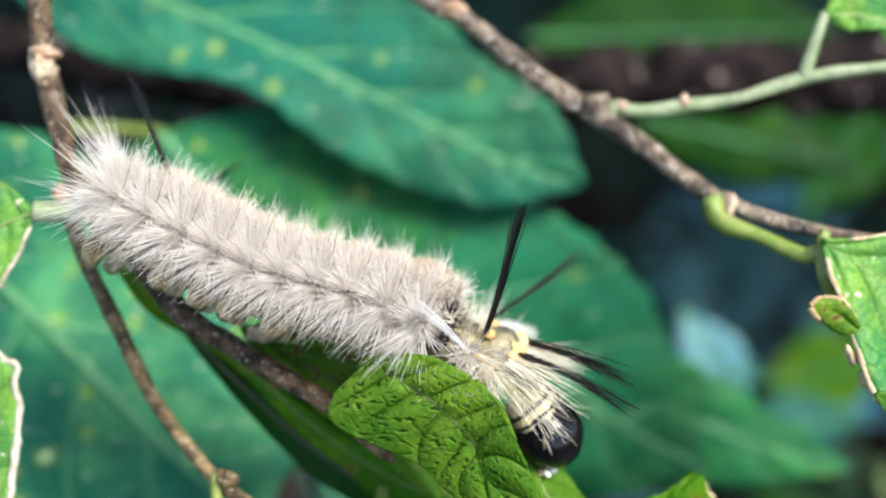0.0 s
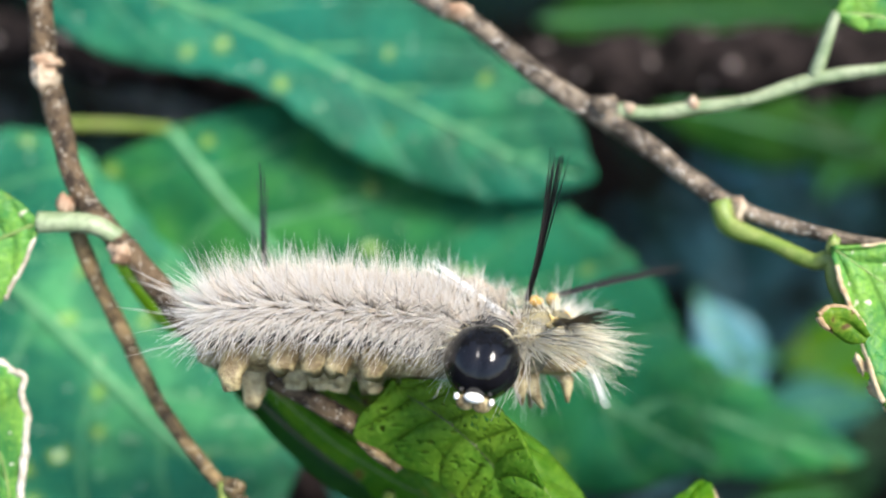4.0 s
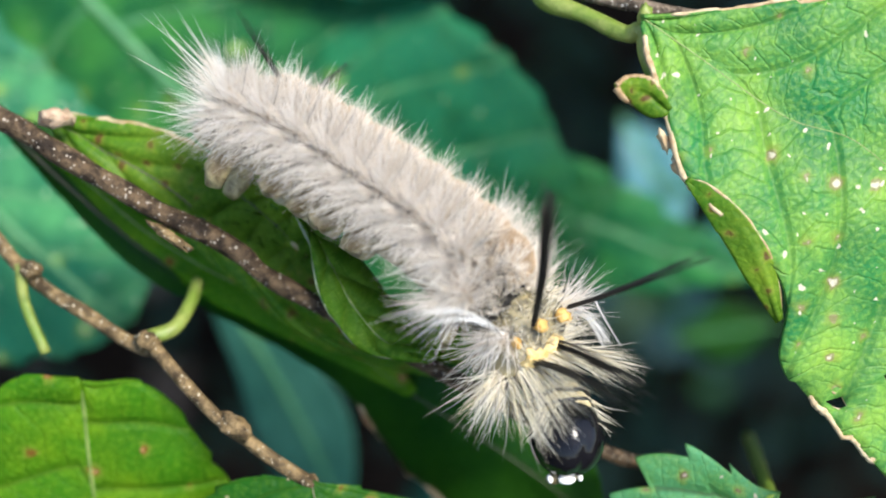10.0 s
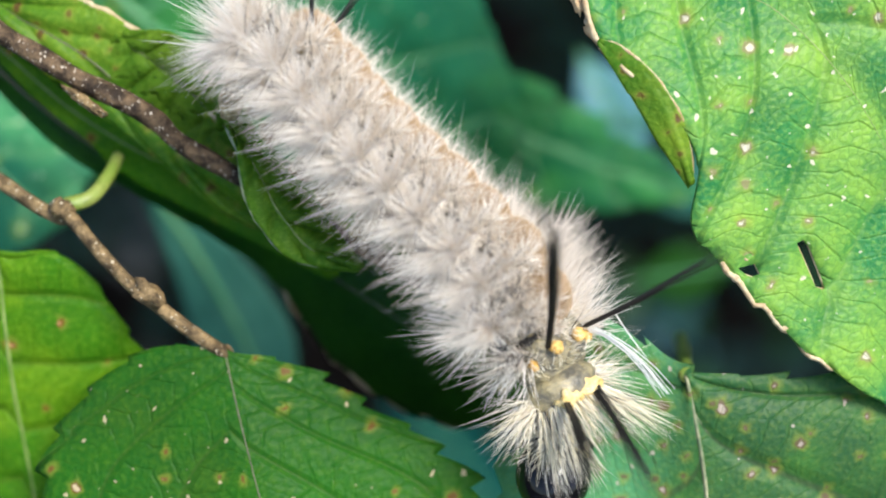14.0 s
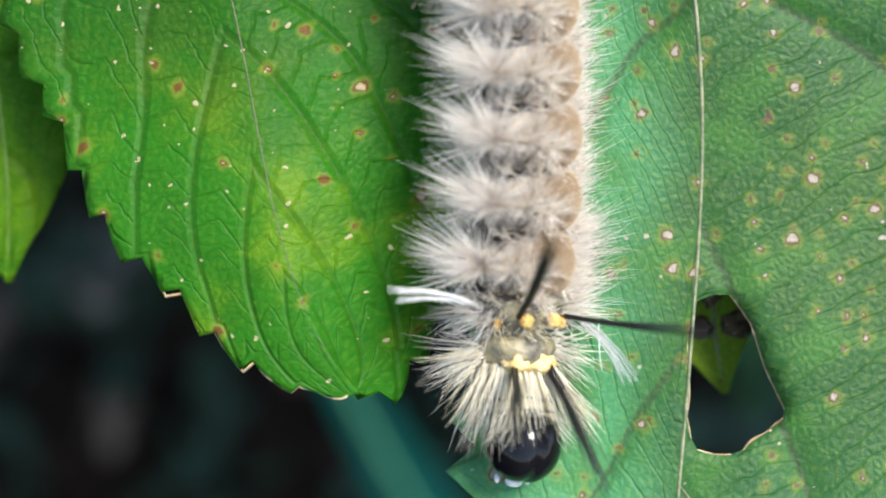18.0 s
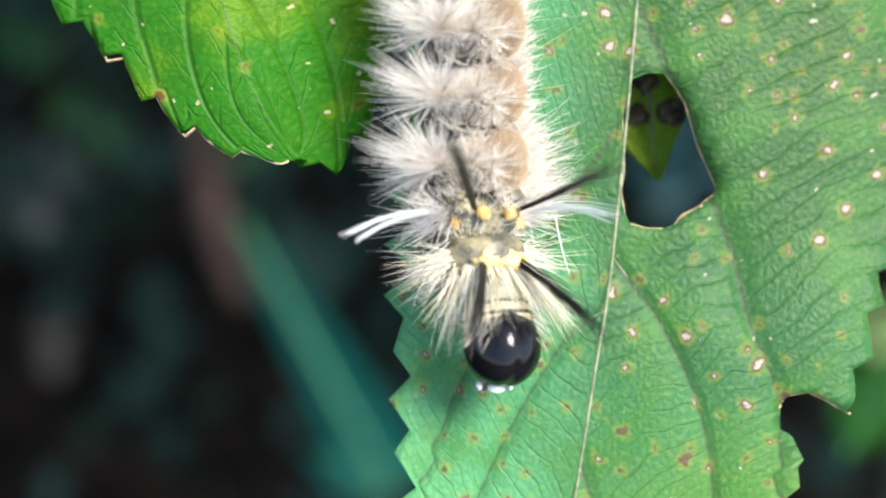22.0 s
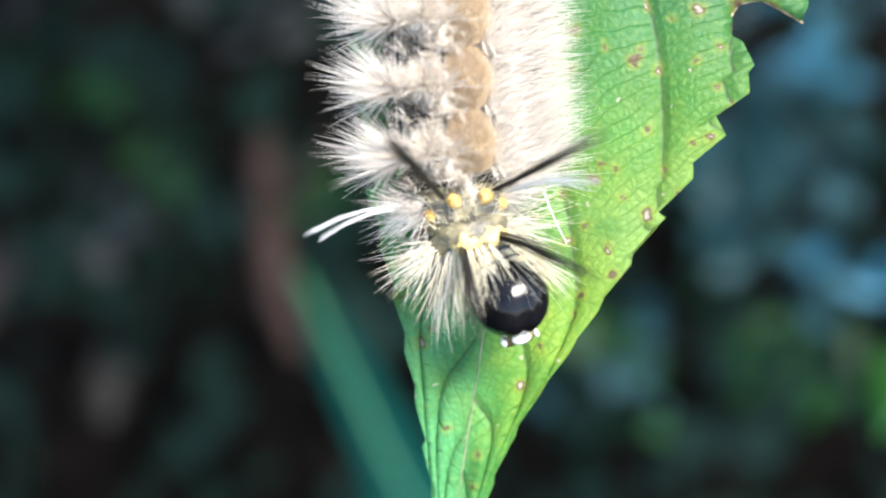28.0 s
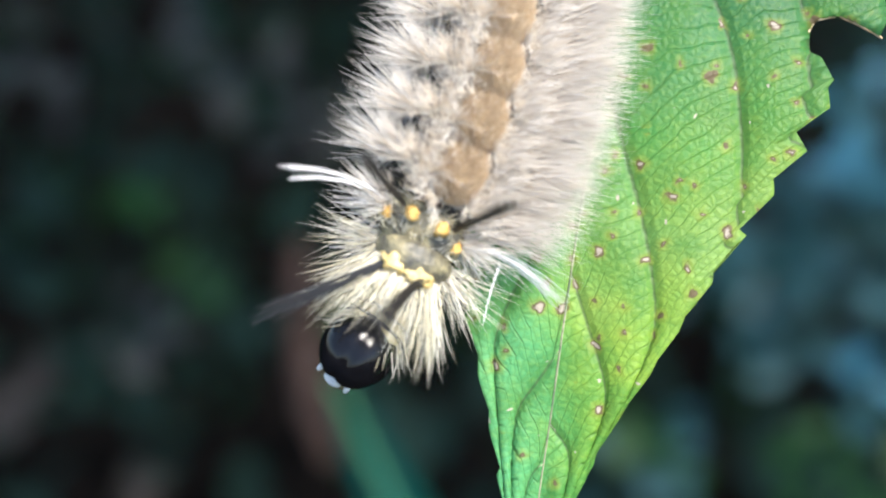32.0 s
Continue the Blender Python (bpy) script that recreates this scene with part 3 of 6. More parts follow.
def shade_canopy():
    """An unseen mass of leaves, added above and behind: it keeps the undergrowth in shade."""
    rng = random.Random(21)
    verts, faces, uv = [], [], []
    while len(faces) < 1700 * 8:
        # a loose dome with an uneven outline
        a, r = rng.uniform(0, 6.28), math.sqrt(rng.random())
        r *= 1 + 0.22 * noise.noise(Vector((math.cos(a) * 1.6, math.sin(a) * 1.6, 2.0)))
        spot = Vector((0.2 + 1.35 * r * math.cos(a), 1.22 + 1.2 * r * math.sin(a), 1.12 + (0.15 + 0.5 * (1 - r * r)) * rng.random()))
        if spot.y < 0.16 + 0.1 * noise.noise(spot * 5) or noise.noise(spot * 3.1) < -0.42:
            continue
        turn = Euler((rng.gauss(0, 0.4), rng.gauss(0, 0.4), rng.uniform(0, 6.28))).to_matrix()
        long, wide = rng.uniform(0.08, 0.15), rng.uniform(0.025, 0.045)
        start = len(verts)
        for k in range(5):
            half = wide * math.sin(math.pi * (0.06 + 0.92 * k / 4))
            for c in (-1, 0, 1):
                verts.append(spot + turn @ Vector((c * half, (k / 4 - 0.5) * long, 0.2 * abs(c) * half)))
                uv.append((k / 4 * long * 100, c * half * 100))
        for k in range(4):
            for c in range(2):
                a = start + k * 3 + c
                faces.append((a, a + 1, a + 4, a + 3))
    ob = new("crown")
    ob.location = (0, 0, 0)
    tagged(ob, "unseen mass of leaves added overhead to shade the undergrowth", "foliage", kind="stuff")
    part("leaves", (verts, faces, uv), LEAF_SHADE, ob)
    # stems that hold up the added leaves, also out of view
    for foot, knee, top in (((1.25, 1.7, 0), (1.2, 1.6, 0.6), (0.8, 1.3, 1.3)), ((1.3, 1.75, 0), (1.5, 1.5, 0.7), (1.2, 0.7, 1.25)), ((1.2, 1.8, 0), (0.9, 2.0, 0.8), (0.1, 1.9, 1.35))):
        line = [blend_curve((foot, knee, top), i / 16) for i in range(17)]
        part("stem", tube(line, (0.016, 0.012, 0.006), 8, 0.2) + (None,), BRANCH, ob, "stem added under the unseen leaf mass")


def painted_glints():
    """Loose clusters of leaves deep in the undergrowth; sky glints, haze and sunlight are put into their colours."""
    rng = random.Random(8)
    kinds = {"b": (LEAF_SKY, "small leaves in the undergrowth, sky reflection painted as blue"), "t": (LEAF_HAZE, "teal leaves deep in the undergrowth, sky haze put into their colour"),
             "g": (LEAF_GREY, "leaves deep in the undergrowth, grey haze put into their colour"), "p": (LEAF_BROWN, "leaves deep in the undergrowth, brown haze put into their colour"),
             "d": (LEAF_DEEP, "dark green leaves deep in the undergrowth"), "y": (LEAF_SUN, "yellow-green leaves in the undergrowth, sunlight put into their colour")}
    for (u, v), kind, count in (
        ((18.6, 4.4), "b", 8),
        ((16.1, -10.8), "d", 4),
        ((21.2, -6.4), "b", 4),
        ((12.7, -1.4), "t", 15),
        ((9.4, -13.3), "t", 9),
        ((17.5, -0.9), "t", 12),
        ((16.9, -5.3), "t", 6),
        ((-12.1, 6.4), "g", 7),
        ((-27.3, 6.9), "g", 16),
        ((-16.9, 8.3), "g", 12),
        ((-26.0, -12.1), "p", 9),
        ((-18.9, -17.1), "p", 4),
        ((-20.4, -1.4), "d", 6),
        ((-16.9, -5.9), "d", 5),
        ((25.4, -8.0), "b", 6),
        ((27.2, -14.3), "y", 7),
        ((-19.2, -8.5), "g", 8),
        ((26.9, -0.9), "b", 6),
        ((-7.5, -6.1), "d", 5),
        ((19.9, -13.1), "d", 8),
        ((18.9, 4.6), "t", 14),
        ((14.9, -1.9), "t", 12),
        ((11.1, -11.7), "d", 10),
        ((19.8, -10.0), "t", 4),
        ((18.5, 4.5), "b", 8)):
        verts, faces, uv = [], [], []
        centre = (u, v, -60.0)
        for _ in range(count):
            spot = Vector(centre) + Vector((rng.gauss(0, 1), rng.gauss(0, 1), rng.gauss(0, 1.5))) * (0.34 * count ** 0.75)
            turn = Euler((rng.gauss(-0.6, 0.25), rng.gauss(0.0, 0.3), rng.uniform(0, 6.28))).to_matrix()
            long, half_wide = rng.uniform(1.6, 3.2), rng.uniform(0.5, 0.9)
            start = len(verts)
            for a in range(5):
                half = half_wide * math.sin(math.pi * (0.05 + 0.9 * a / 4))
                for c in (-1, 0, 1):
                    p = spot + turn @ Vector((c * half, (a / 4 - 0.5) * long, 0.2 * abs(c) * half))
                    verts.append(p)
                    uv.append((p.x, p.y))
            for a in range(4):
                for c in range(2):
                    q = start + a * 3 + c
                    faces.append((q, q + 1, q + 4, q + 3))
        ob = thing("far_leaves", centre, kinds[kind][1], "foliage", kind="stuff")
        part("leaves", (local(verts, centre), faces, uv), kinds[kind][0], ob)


def branch():
    base = (-1.812, 1.536, -4.200)
    ob = thing("branch", base, "thick dark rough-barked branch behind the leaves", "branch")
    stem("bark", [(-8.874, 2.179, -4.600), (-5.098, 2.032, -4.400), (-2.978, 1.689, -4.200), (-0.951, 1.433, -4.200), (1.075, 1.532, -4.200), (2.593, 1.581, -4.200), (4.616, 1.629, -4.200), (8.977, 1.737, -4.600)],
         (0.22, 0.22, 0.24, 0.26, 0.3, 0.33, 0.34, 0.36), BRANCH, ob, base, steps=120, sides=24, rough=0.35)
    for k, (spot, size) in enumerate((((1.940, 1.694, -3.950), 0.12), ((3.111, 1.291, -3.900), 0.14), ((1.346, 1.299, -3.950), 0.1), ((-2.620, 1.555, -3.980), 0.1), ((2.719, 1.636, -3.900), 0.09))):
        lump("knot", spot, (size, size * 0.7, 0.08), BRANCH, ob, base, "", k * 2.0)


# ---- twigs ----
def left_twig():
    base = (-2.195, 1.078, 0.050)
    ob = thing("twig", base, "dark brown twig with pale specks and small nodes", "twig", "twigs of the shrub")
    path = [(-2.470, 2.888, -0.400), (-2.342, 1.970, -0.200), (-2.283, 1.498, -0.100), (-2.244, 1.103, -0.100), (-2.143, 0.702, -0.050), (-2.018, 0.385, 0.000), (-1.724, 0.042, 0.050), (-1.405, -0.326, 0.100), (-1.134, -0.495, 0.120), (-0.595, -0.820, 0.140), (-0.062, -1.090, 0.130), (0.137, -1.262, 0.100), (0.926, -1.733, -0.020), (1.432, -2.022, -0.120), (2.02, -2.3, -0.2), (2.35, -2.5, -0.9)]
    stem("bark", path, (0.075, 0.07, 0.066, 0.066, 0.062, 0.06, 0.066, 0.06, 0.056, 0.054, 0.05, 0.046, 0.044, 0.04, 0.03), BARK, ob, base, steps=150, sides=14, rough=0.25)
    lump("node", (-2.240, 1.054, -0.050), (0.07, 0.1, 0.075), BUD, ob, base, "pale swollen node", 1.0)
    lump("node", (-2.228, 1.126, -0.050), (0.085, 0.04, 0.085), BUD, ob, base, "pale pinkish swollen node", 1.4)
    lump("node", (-2.101, 0.336, 0.050), (0.045, 0.06, 0.045), BUD, ob, base, "pale pinkish swollen node", 2.0)
    lump("node", (-1.788, 0.067, 0.100), (0.075, 0.06, 0.07), BUD, ob, base, "tan rounded bud scar", 3.0)
    lump("node", (-0.983, -0.411, 0.150), (0.08, 0.055, 0.07), BUD, ob, base, "pinkish swollen node", 4.0)
    lump("bud", (-0.962, -0.406, 0.100), (0.07, 0.045, 0.05), BUD, ob, base, "cream swollen bud", 6.0, turn=Matrix.Rotation(radians(-25), 3, "Z"))
    lump("bark_flake", (-0.378, -1.022, 0.200), (0.13, 0.03, 0.03), BARK_TAN, ob, base, "tan loose flake of bark", 5.0, turn=Matrix.Rotation(radians(-35), 3, "Z"))
    return ob


def lower_twig():
    base = (-1.885, -0.341, -0.200)
    ob = thing("twig", base, "thin brown side twig with green spurs", "twig", "twigs of the shrub")
    path = [(-2.120, 0.325, -0.050), (-2.022, -0.004, -0.120), (-1.858, -0.370, -0.160), (-1.676, -0.753, -0.160), (-1.447, -1.046, -0.100), (-1.217, -1.288, -0.050), (-1.253, -1.199, -0.020), (-0.930, -1.438, 0.050), (-0.572, -1.636, 0.100), (-0.536, -1.581, 0.150), (-0.304, -1.827, 0.200), (-0.072, -2.027, 0.250), (0.017, -2.067, 0.250), (0.301, -2.313, 0.200), (0.324, -2.321, 0.150)]
    path = path[:6] + path[7:12] + path[13:]
    stem("bark", path, (0.048, 0.044, 0.041, 0.039, 0.038, 0.037, 0.037, 0.036, 0.038, 0.034), BARK_TAN, ob, base, steps=140, sides=12, rough=0.25)
    lump("node", (-1.204, -1.222, 0.020), (0.055, 0.05, 0.046), BARK_TAN, ob, base, "", 1.0)
    lump("node", (-0.530, -1.577, 0.170), (0.062, 0.055, 0.05), BARK_TAN, ob, base, "", 2.0)
    lump("node", (-0.052, -2.006, 0.270), (0.11, 0.058, 0.055), BARK_TAN, ob, base, "swollen tan knot", 3.0, turn=Matrix.Rotation(radians(-40), 3, "Z"))
    stem("spur", [(-1.262, -1.196, 0.000), (-1.251, -1.405, 0.000), (-1.148, -1.682, 0.000)], (0.035, 0.03, 0.03), STALK, ob, base, "green leaf stalk", 16, 8)
    stem("spur", [(-0.533, -1.570, 0.120), (-0.416, -1.526, 0.050), (-0.370, -1.421, -0.100), (-0.364, -1.325, -0.250)], (0.045, 0.04, 0.035), STALK, ob, base, "green curved leaf stalk", 20, 8)
    return ob


def right_twig():
    base = (1.554, 0.299, -0.250)
    ob = thing("twig", base, "grey-brown twig with pale bark and a green side shoot", "twig", "twigs of the shrub")
    path = [(-0.296, 1.662, -0.550), (-0.060, 1.489, -0.500), (0.140, 1.379, -0.450), (0.534, 1.039, -0.400), (0.927, 0.792, -0.380), (1.274, 0.529, -0.300), (1.564, 0.314, -0.220), (1.931, 0.172, -0.100), (1.971, 0.168, 0.000), (2.396, 0.085, 0.000), (2.900, 0.107, -0.100), (3.621, 0.196, -0.300)]
    path = path[:8] + path[9:]
    stem("bark", path, (0.06, 0.062, 0.06, 0.062, 0.066, 0.055, 0.05, 0.04, 0.03, 0.03, 0.03), BARK_GREY, ob, base, steps=130, sides=12, rough=0.25)
    stem("side_shoot", [(0.911, 0.864, -0.380), (1.121, 0.842, -0.360), (1.380, 0.865, -0.340), (1.697, 0.906, -0.300), (2.072, 1.021, -0.250), (2.499, 1.071, -0.200), (3.242, 1.160, -0.200)], (0.05, 0.04, 0.042, 0.038, 0.04, 0.035, 0.03), STALK_PALE, ob, base, "pale greenish side shoot", 60, 10, 0.3)
    lump("node", (0.874, 0.877, -0.350), (0.09, 0.06, 0.06), BARK_GREY, ob, base, "", 1.0)
    lump("bud", (1.382, 0.889, -0.320), (0.035, 0.04, 0.035), BUD, ob, base, "small pale bud", 2.0)
    lump("bud", (1.020, 0.866, -0.340), (0.045, 0.035, 0.035), BUD, ob, base, "small pale bud", 2.6)
    lump("bud", (1.607, 0.281, -0.200), (0.05, 0.08, 0.05), BUD, ob, base, "pale pink bud", 3.0)
    lump("bud", (0.040, 1.440, -0.420), (0.085, 0.055, 0.06), BUD, ob, base, "pale cut twig end", 4.0)
    stem("stalk", [(1.505, 0.322, -0.200), (1.548, 0.193, -0.150), (1.760, 0.102, -0.050), (1.949, 0.002, 0.050), (2.032, 0.008, 0.100), (2.057, -0.114, 0.120), (2.132, -0.327, 0.150)], (0.06, 0.055, 0.045, 0.045, 0.055, 0.045, 0.03), STALK, ob, base, "yellow-green leaf stalk", 60, 12, 0.3)
    lump("stipule", (2.039, 0.084, 0.140), (0.035, 0.07, 0.03), STALK, ob, base, "small pointed green stipule", 5.0)
    return ob


# ---- leaves of the shrub ----
def leaves():
    # the leaf that the caterpillar walks down
    leaf("large toothed green leaf with pale spots and an eaten hole",
         [(2.724, -2.394, 0.200), (2.847, -3.010, 0.180), (2.911, -3.846, 0.160), (2.850, -5.300, 0.300), (2.770, -6.000, 0.420), (2.660, -7.100, 0.480), (2.600, -8.100, 0.460), (2.570, -8.620, 0.420), (2.560, -9.180, 0.380)],
         [(2.771, -2.348, 0.200), (2.594, -2.292, 0.170), (2.299, -2.133, 0.150), (2.023, -2.272, 0.130), (1.892, -2.753, 0.100), (1.735, -3.156, 0.100), (1.751, -4.680, 0.150), (1.740, -5.350, 0.260), (1.760, -5.800, 0.340), (1.800, -6.300, 0.450), (1.870, -6.750, 0.500), (2.000, -7.250, 0.500), (2.200, -7.850, 0.490), (2.360, -8.400, 0.450), (2.545, -9.183, 0.380)],
         [(2.736, -2.388, 0.200), (3.386, -2.402, 0.100), (4.203, -2.390, 0.050), (4.998, -2.943, 0.000), (5.067, -4.148, 0.000), (4.720, -4.852, 0.100), (4.270, -5.400, 0.280), (4.160, -5.850, 0.400), (3.920, -6.260, 0.460), (3.680, -6.760, 0.490), (3.430, -7.200, 0.490), (3.130, -7.740, 0.490), (2.820, -8.340, 0.420), (2.576, -9.180, 0.380)],
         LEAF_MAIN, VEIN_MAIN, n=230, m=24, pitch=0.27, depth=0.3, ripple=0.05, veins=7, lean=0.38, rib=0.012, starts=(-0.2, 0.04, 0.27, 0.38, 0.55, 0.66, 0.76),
         holes=[[(2.889, -4.436, 0.150), (2.967, -4.395, 0.150), (3.066, -4.370, 0.150), (3.127, -4.440, 0.150), (3.189, -4.525, 0.150), (3.272, -4.754, 0.150), (3.393, -4.982, 0.150), (3.302, -5.059, 0.150), (3.203, -5.113, 0.150), (3.149, -5.186, 0.150), (3.019, -5.189, 0.150), (2.912, -5.167, 0.150), (2.875, -5.005, 0.150), (2.887, -4.887, 0.150), (2.863, -4.626, 0.150)],
                [(3.742, -6.176, 0.460), (3.733, -6.075, 0.460), (3.765, -6.001, 0.460), (3.878, -5.975, 0.460), (3.982, -6.020, 0.460), (4.098, -6.077, 0.460), (4.198, -6.476, 0.460), (3.864, -6.316, 0.460), (3.802, -6.202, 0.460)]],
         stalk=[(2.724, -2.394, 0.200), (2.797, -2.443, -0.400), (2.912, -2.521, -1.400)], stalk_radius=(0.04, 0.04))
    # the broad leaf beside it
    leaf("green mottled leaf with yellow patches and a toothed edge",
         [(0.327, -2.311, 0.200), (0.430, -2.679, 0.300), (0.593, -3.245, 0.400), (0.809, -4.089, 0.500), (0.998, -4.574, 0.550), (1.227, -4.917, 0.550)],
         [(0.315, -2.306, 0.200), (-0.065, -2.303, 0.200), (-0.456, -2.605, 0.250), (-0.622, -3.067, 0.350), (-0.230, -3.824, 0.450), (-0.023, -4.187, 0.500), (0.258, -4.423, 0.500), (0.575, -4.730, 0.520), (0.835, -4.871, 0.550), (1.115, -4.930, 0.550), (1.213, -4.920, 0.550)],
         [(0.345, -2.317, 0.200), (0.696, -2.391, 0.150), (1.105, -2.641, 0.100), (1.673, -3.044, 0.050), (1.729, -3.798, 0.050), (1.638, -4.477, 0.100), (1.460, -4.896, 0.300), (1.248, -4.952, 0.450), (1.282, -4.909, 0.550)],
         LEAF_SIDE, VEIN_DARK, n=130, m=14, pitch=0.26, depth=0.17, veins=5, lean=0.36, ridge=0.15, ends=(-0.12, 0.66), rib=0.006, rim=[(-1, 0.55, 0.98, 0.012)])
    # the yellow-green leaf behind it
    leaf("bright yellow-green leaf with small brown spots",
         [(-0.931, -1.817, 0.050), (-0.935, -2.19, 0.0), (-0.92, -2.6, -0.05), (-0.88, -3.0, -0.1), (-0.83, -3.5, -0.15), (-0.79, -4.0, -0.2), (-0.781, -4.508, -0.200)],
         [(-0.949, -1.802, 0.050), (-1.341, -1.826, 0.100), (-1.663, -2.366, 0.100), (-1.343, -2.537, 0.000), (-1.250, -3.105, -0.100), (-1.048, -4.029, -0.200), (-0.791, -4.508, -0.200)],
         [(-0.913, -1.826, 0.050), (-0.570, -1.855, 0.000), (-0.302, -2.242, -0.100), (-0.206, -2.503, -0.200), (-0.436, -2.857, -0.250), (-0.480, -3.831, -0.250), (-0.772, -4.508, -0.200)],
         LEAF_YELLOW, VEIN_GREEN, n=60, m=9, pitch=0.3, depth=0.05, veins=5, rib=0.012)
    # the leaf with a dry edge on the right twig
    leaf("bright green leaf with a dry brown curled edge and pale spots",
         [(2.020, 0.072, 0.200), (2.273, -0.103, 0.200), (2.724, -0.414, 0.200), (3.095, -0.554, 0.220), (3.508, -0.972, 0.200), (3.839, -1.579, 0.150), (4.006, -2.217, 0.100), (4.045, -2.714, 0.050)],
         [(2.006, 0.081, 0.200), (2.445, 0.115, 0.150), (2.956, 0.174, 0.100), (3.562, 0.251, 0.100), (4.116, -0.471, 0.100), (4.416, -1.147, 0.100), (4.452, -2.070, 0.100), (4.074, -2.713, 0.050)],
         [(2.015, 0.039, 0.200), (2.096, -0.323, 0.300), (2.260, -0.724, 0.350), (2.695, -1.214, 0.350), (2.703, -1.613, 0.350), (2.941, -1.887, 0.300), (3.353, -2.273, 0.250), (4.017, -2.714, 0.050)],
         LEAF_RIGHT, VEIN_GREEN, n=90, m=12, pitch=0.4, depth=0.05, veins=6, lean=0.2, fold=0.05, rib=0.006,
         rim=[(1, 0.02, 0.34, 0.024), (1, 0.66, 0.88, 0.024), (-1, 0.05, 0.5, 0.016)],
         holes=[[(3.209, -1.655, 0.250), (3.281, -1.683, 0.250), (3.393, -1.931, 0.250), (3.335, -1.917, 0.250)], [(2.907, -1.736, 0.300), (3.022, -1.793, 0.300), (3.068, -1.880, 0.300), (2.939, -1.837, 0.300)]])
    dry = bpy.data.objects[[o.name for o in scene.objects if o.name.startswith("leaf") and o.parent is None][-1]]
    for spot, size, turn, mat, words in (((2.126, -0.526, 0.320), (0.025, 0.055, 0.025), 25, DEAD_EDGE, "tan crumpled dry edge"), ((2.199, -0.649, 0.330), (0.03, 0.05, 0.03), 35, DEAD_EDGE, "tan crumpled dry edge"),
                                         ((2.274, -0.736, 0.340), (0.03, 0.045, 0.025), 50, DEAD_EDGE, "tan crumpled dry edge"), ((2.376, -0.513, 0.240), (0.045, 0.03, 0.03), -10, BAND_BLACK, "black speck of frass"),
                                         ((2.410, -0.569, 0.240), (0.035, 0.04, 0.025), 0, BUD_WHITE, "white dropping")):
        lump("dry_patch" if mat is DEAD_EDGE else "speck", spot, size, mat, dry, (2.020, 0.072, 0.200), words, size[0] * 70, 0.9, turn=Matrix.Rotation(radians(turn), 3, "Z"))
    # its rolled-over flap
    leaf("yellow-green rolled flap of a leaf with dark spots",
         [(2.219, -0.710, 0.400), (2.333, -0.801, 0.410), (2.469, -0.924, 0.420), (2.596, -1.146, 0.420), (2.691, -1.402, 0.400)],
         [(2.214, -0.721, 0.400), (2.318, -0.874, 0.380), (2.425, -1.041, 0.380), (2.552, -1.238, 0.380), (2.685, -1.418, 0.380)],
         [(2.230, -0.699, 0.400), (2.344, -0.744, 0.420), (2.509, -0.891, 0.420), (2.650, -1.124, 0.420), (2.707, -1.391, 0.400)],
         LEAF_FLAP, VEIN, n=40, m=6, depth=0.05, veins=0, rib=0, ripple=0.07, rim=[(1, 0.02, 0.97, 0.011)])
    leaf("small curled green leaf tip with a brown point",
         [(2.131, -0.377, 0.350), (2.028, -0.298, 0.400), (1.931, -0.264, 0.420), (1.868, -0.250, 0.420)],
         [(2.145, -0.363, 0.350), (2.055, -0.238, 0.400), (1.946, -0.224, 0.400), (1.868, -0.248, 0.420)],
         [(2.118, -0.404, 0.350), (2.036, -0.404, 0.350), (1.944, -0.334, 0.380), (1.869, -0.256, 0.420)],
         LEAF_FLAP, VEIN, n=24, m=5, depth=0.0, veins=0, rib=0, ripple=0.12, rim=[(-1, 0.1, 1.0, 0.02), (1, 0.5, 1.0, 0.025)])
    leaf("bright green leaf above the dry-edged one",
         [(2.148, 1.370, -0.200), (2.474, 1.322, -0.200), (2.922, 1.064, -0.200), (3.184, 0.166, -0.200), (3.160, -0.125, -0.100)],
         [(2.148, 1.386, -0.200), (2.347, 1.643, -0.200), (3.244, 1.641, -0.200), (3.863, 0.389, -0.200), (3.189, -0.126, -0.100)],
         [(2.148, 1.354, -0.200), (2.282, 1.274, -0.200), (2.506, 1.209, -0.200), (3.068, 0.211, -0.200), (3.132, -0.125, -0.100)],
         LEAF_RIGHT, VEIN_GREEN, n=40, m=7, veins=4, depth=0.04,
         stalk=[(2.046, 1.025, -0.250), (2.096, 1.197, -0.220), (2.154, 1.380, -0.200)], stalk_material=STALK_PALE, stalk_radius=(0.04, 0.03))
    # the eaten leaf folded along the twig
    leaf("eaten yellow-green leaf folded along the twig, full of small holes",
         [(-1.132, -0.403, -0.100), (-0.862, -0.563, -0.100), (-0.411, -0.835, -0.100), (-0.015, -1.293, -0.200), (0.355, -1.607, -0.200), (0.731, -1.764, -0.200), (1.107, -1.857, -0.200)],
         [(-1.147, -0.403, -0.100), (-0.989, -0.623, -0.100), (-0.587, -0.962, -0.150), (-0.173, -1.294, -0.200), (0.219, -1.617, -0.250), (0.655, -1.802, -0.300), (1.092, -1.864, -0.200)],
         [(-1.116, -0.391, -0.100), (-0.671, -0.443, -0.100), (-0.248, -0.609, -0.100), (0.203, -1.061, -0.080), (0.445, -1.456, -0.050), (0.743, -1.712, -0.100), (1.123, -1.844, -0.200)],
         LEAF_FLAP, VEIN_DARK, n=110, m=16, pitch=0.35, depth=0.07, veins=6, ripple=0.08, rib=0.008, rim=[(1, 0.02, 0.55, 0.02)])
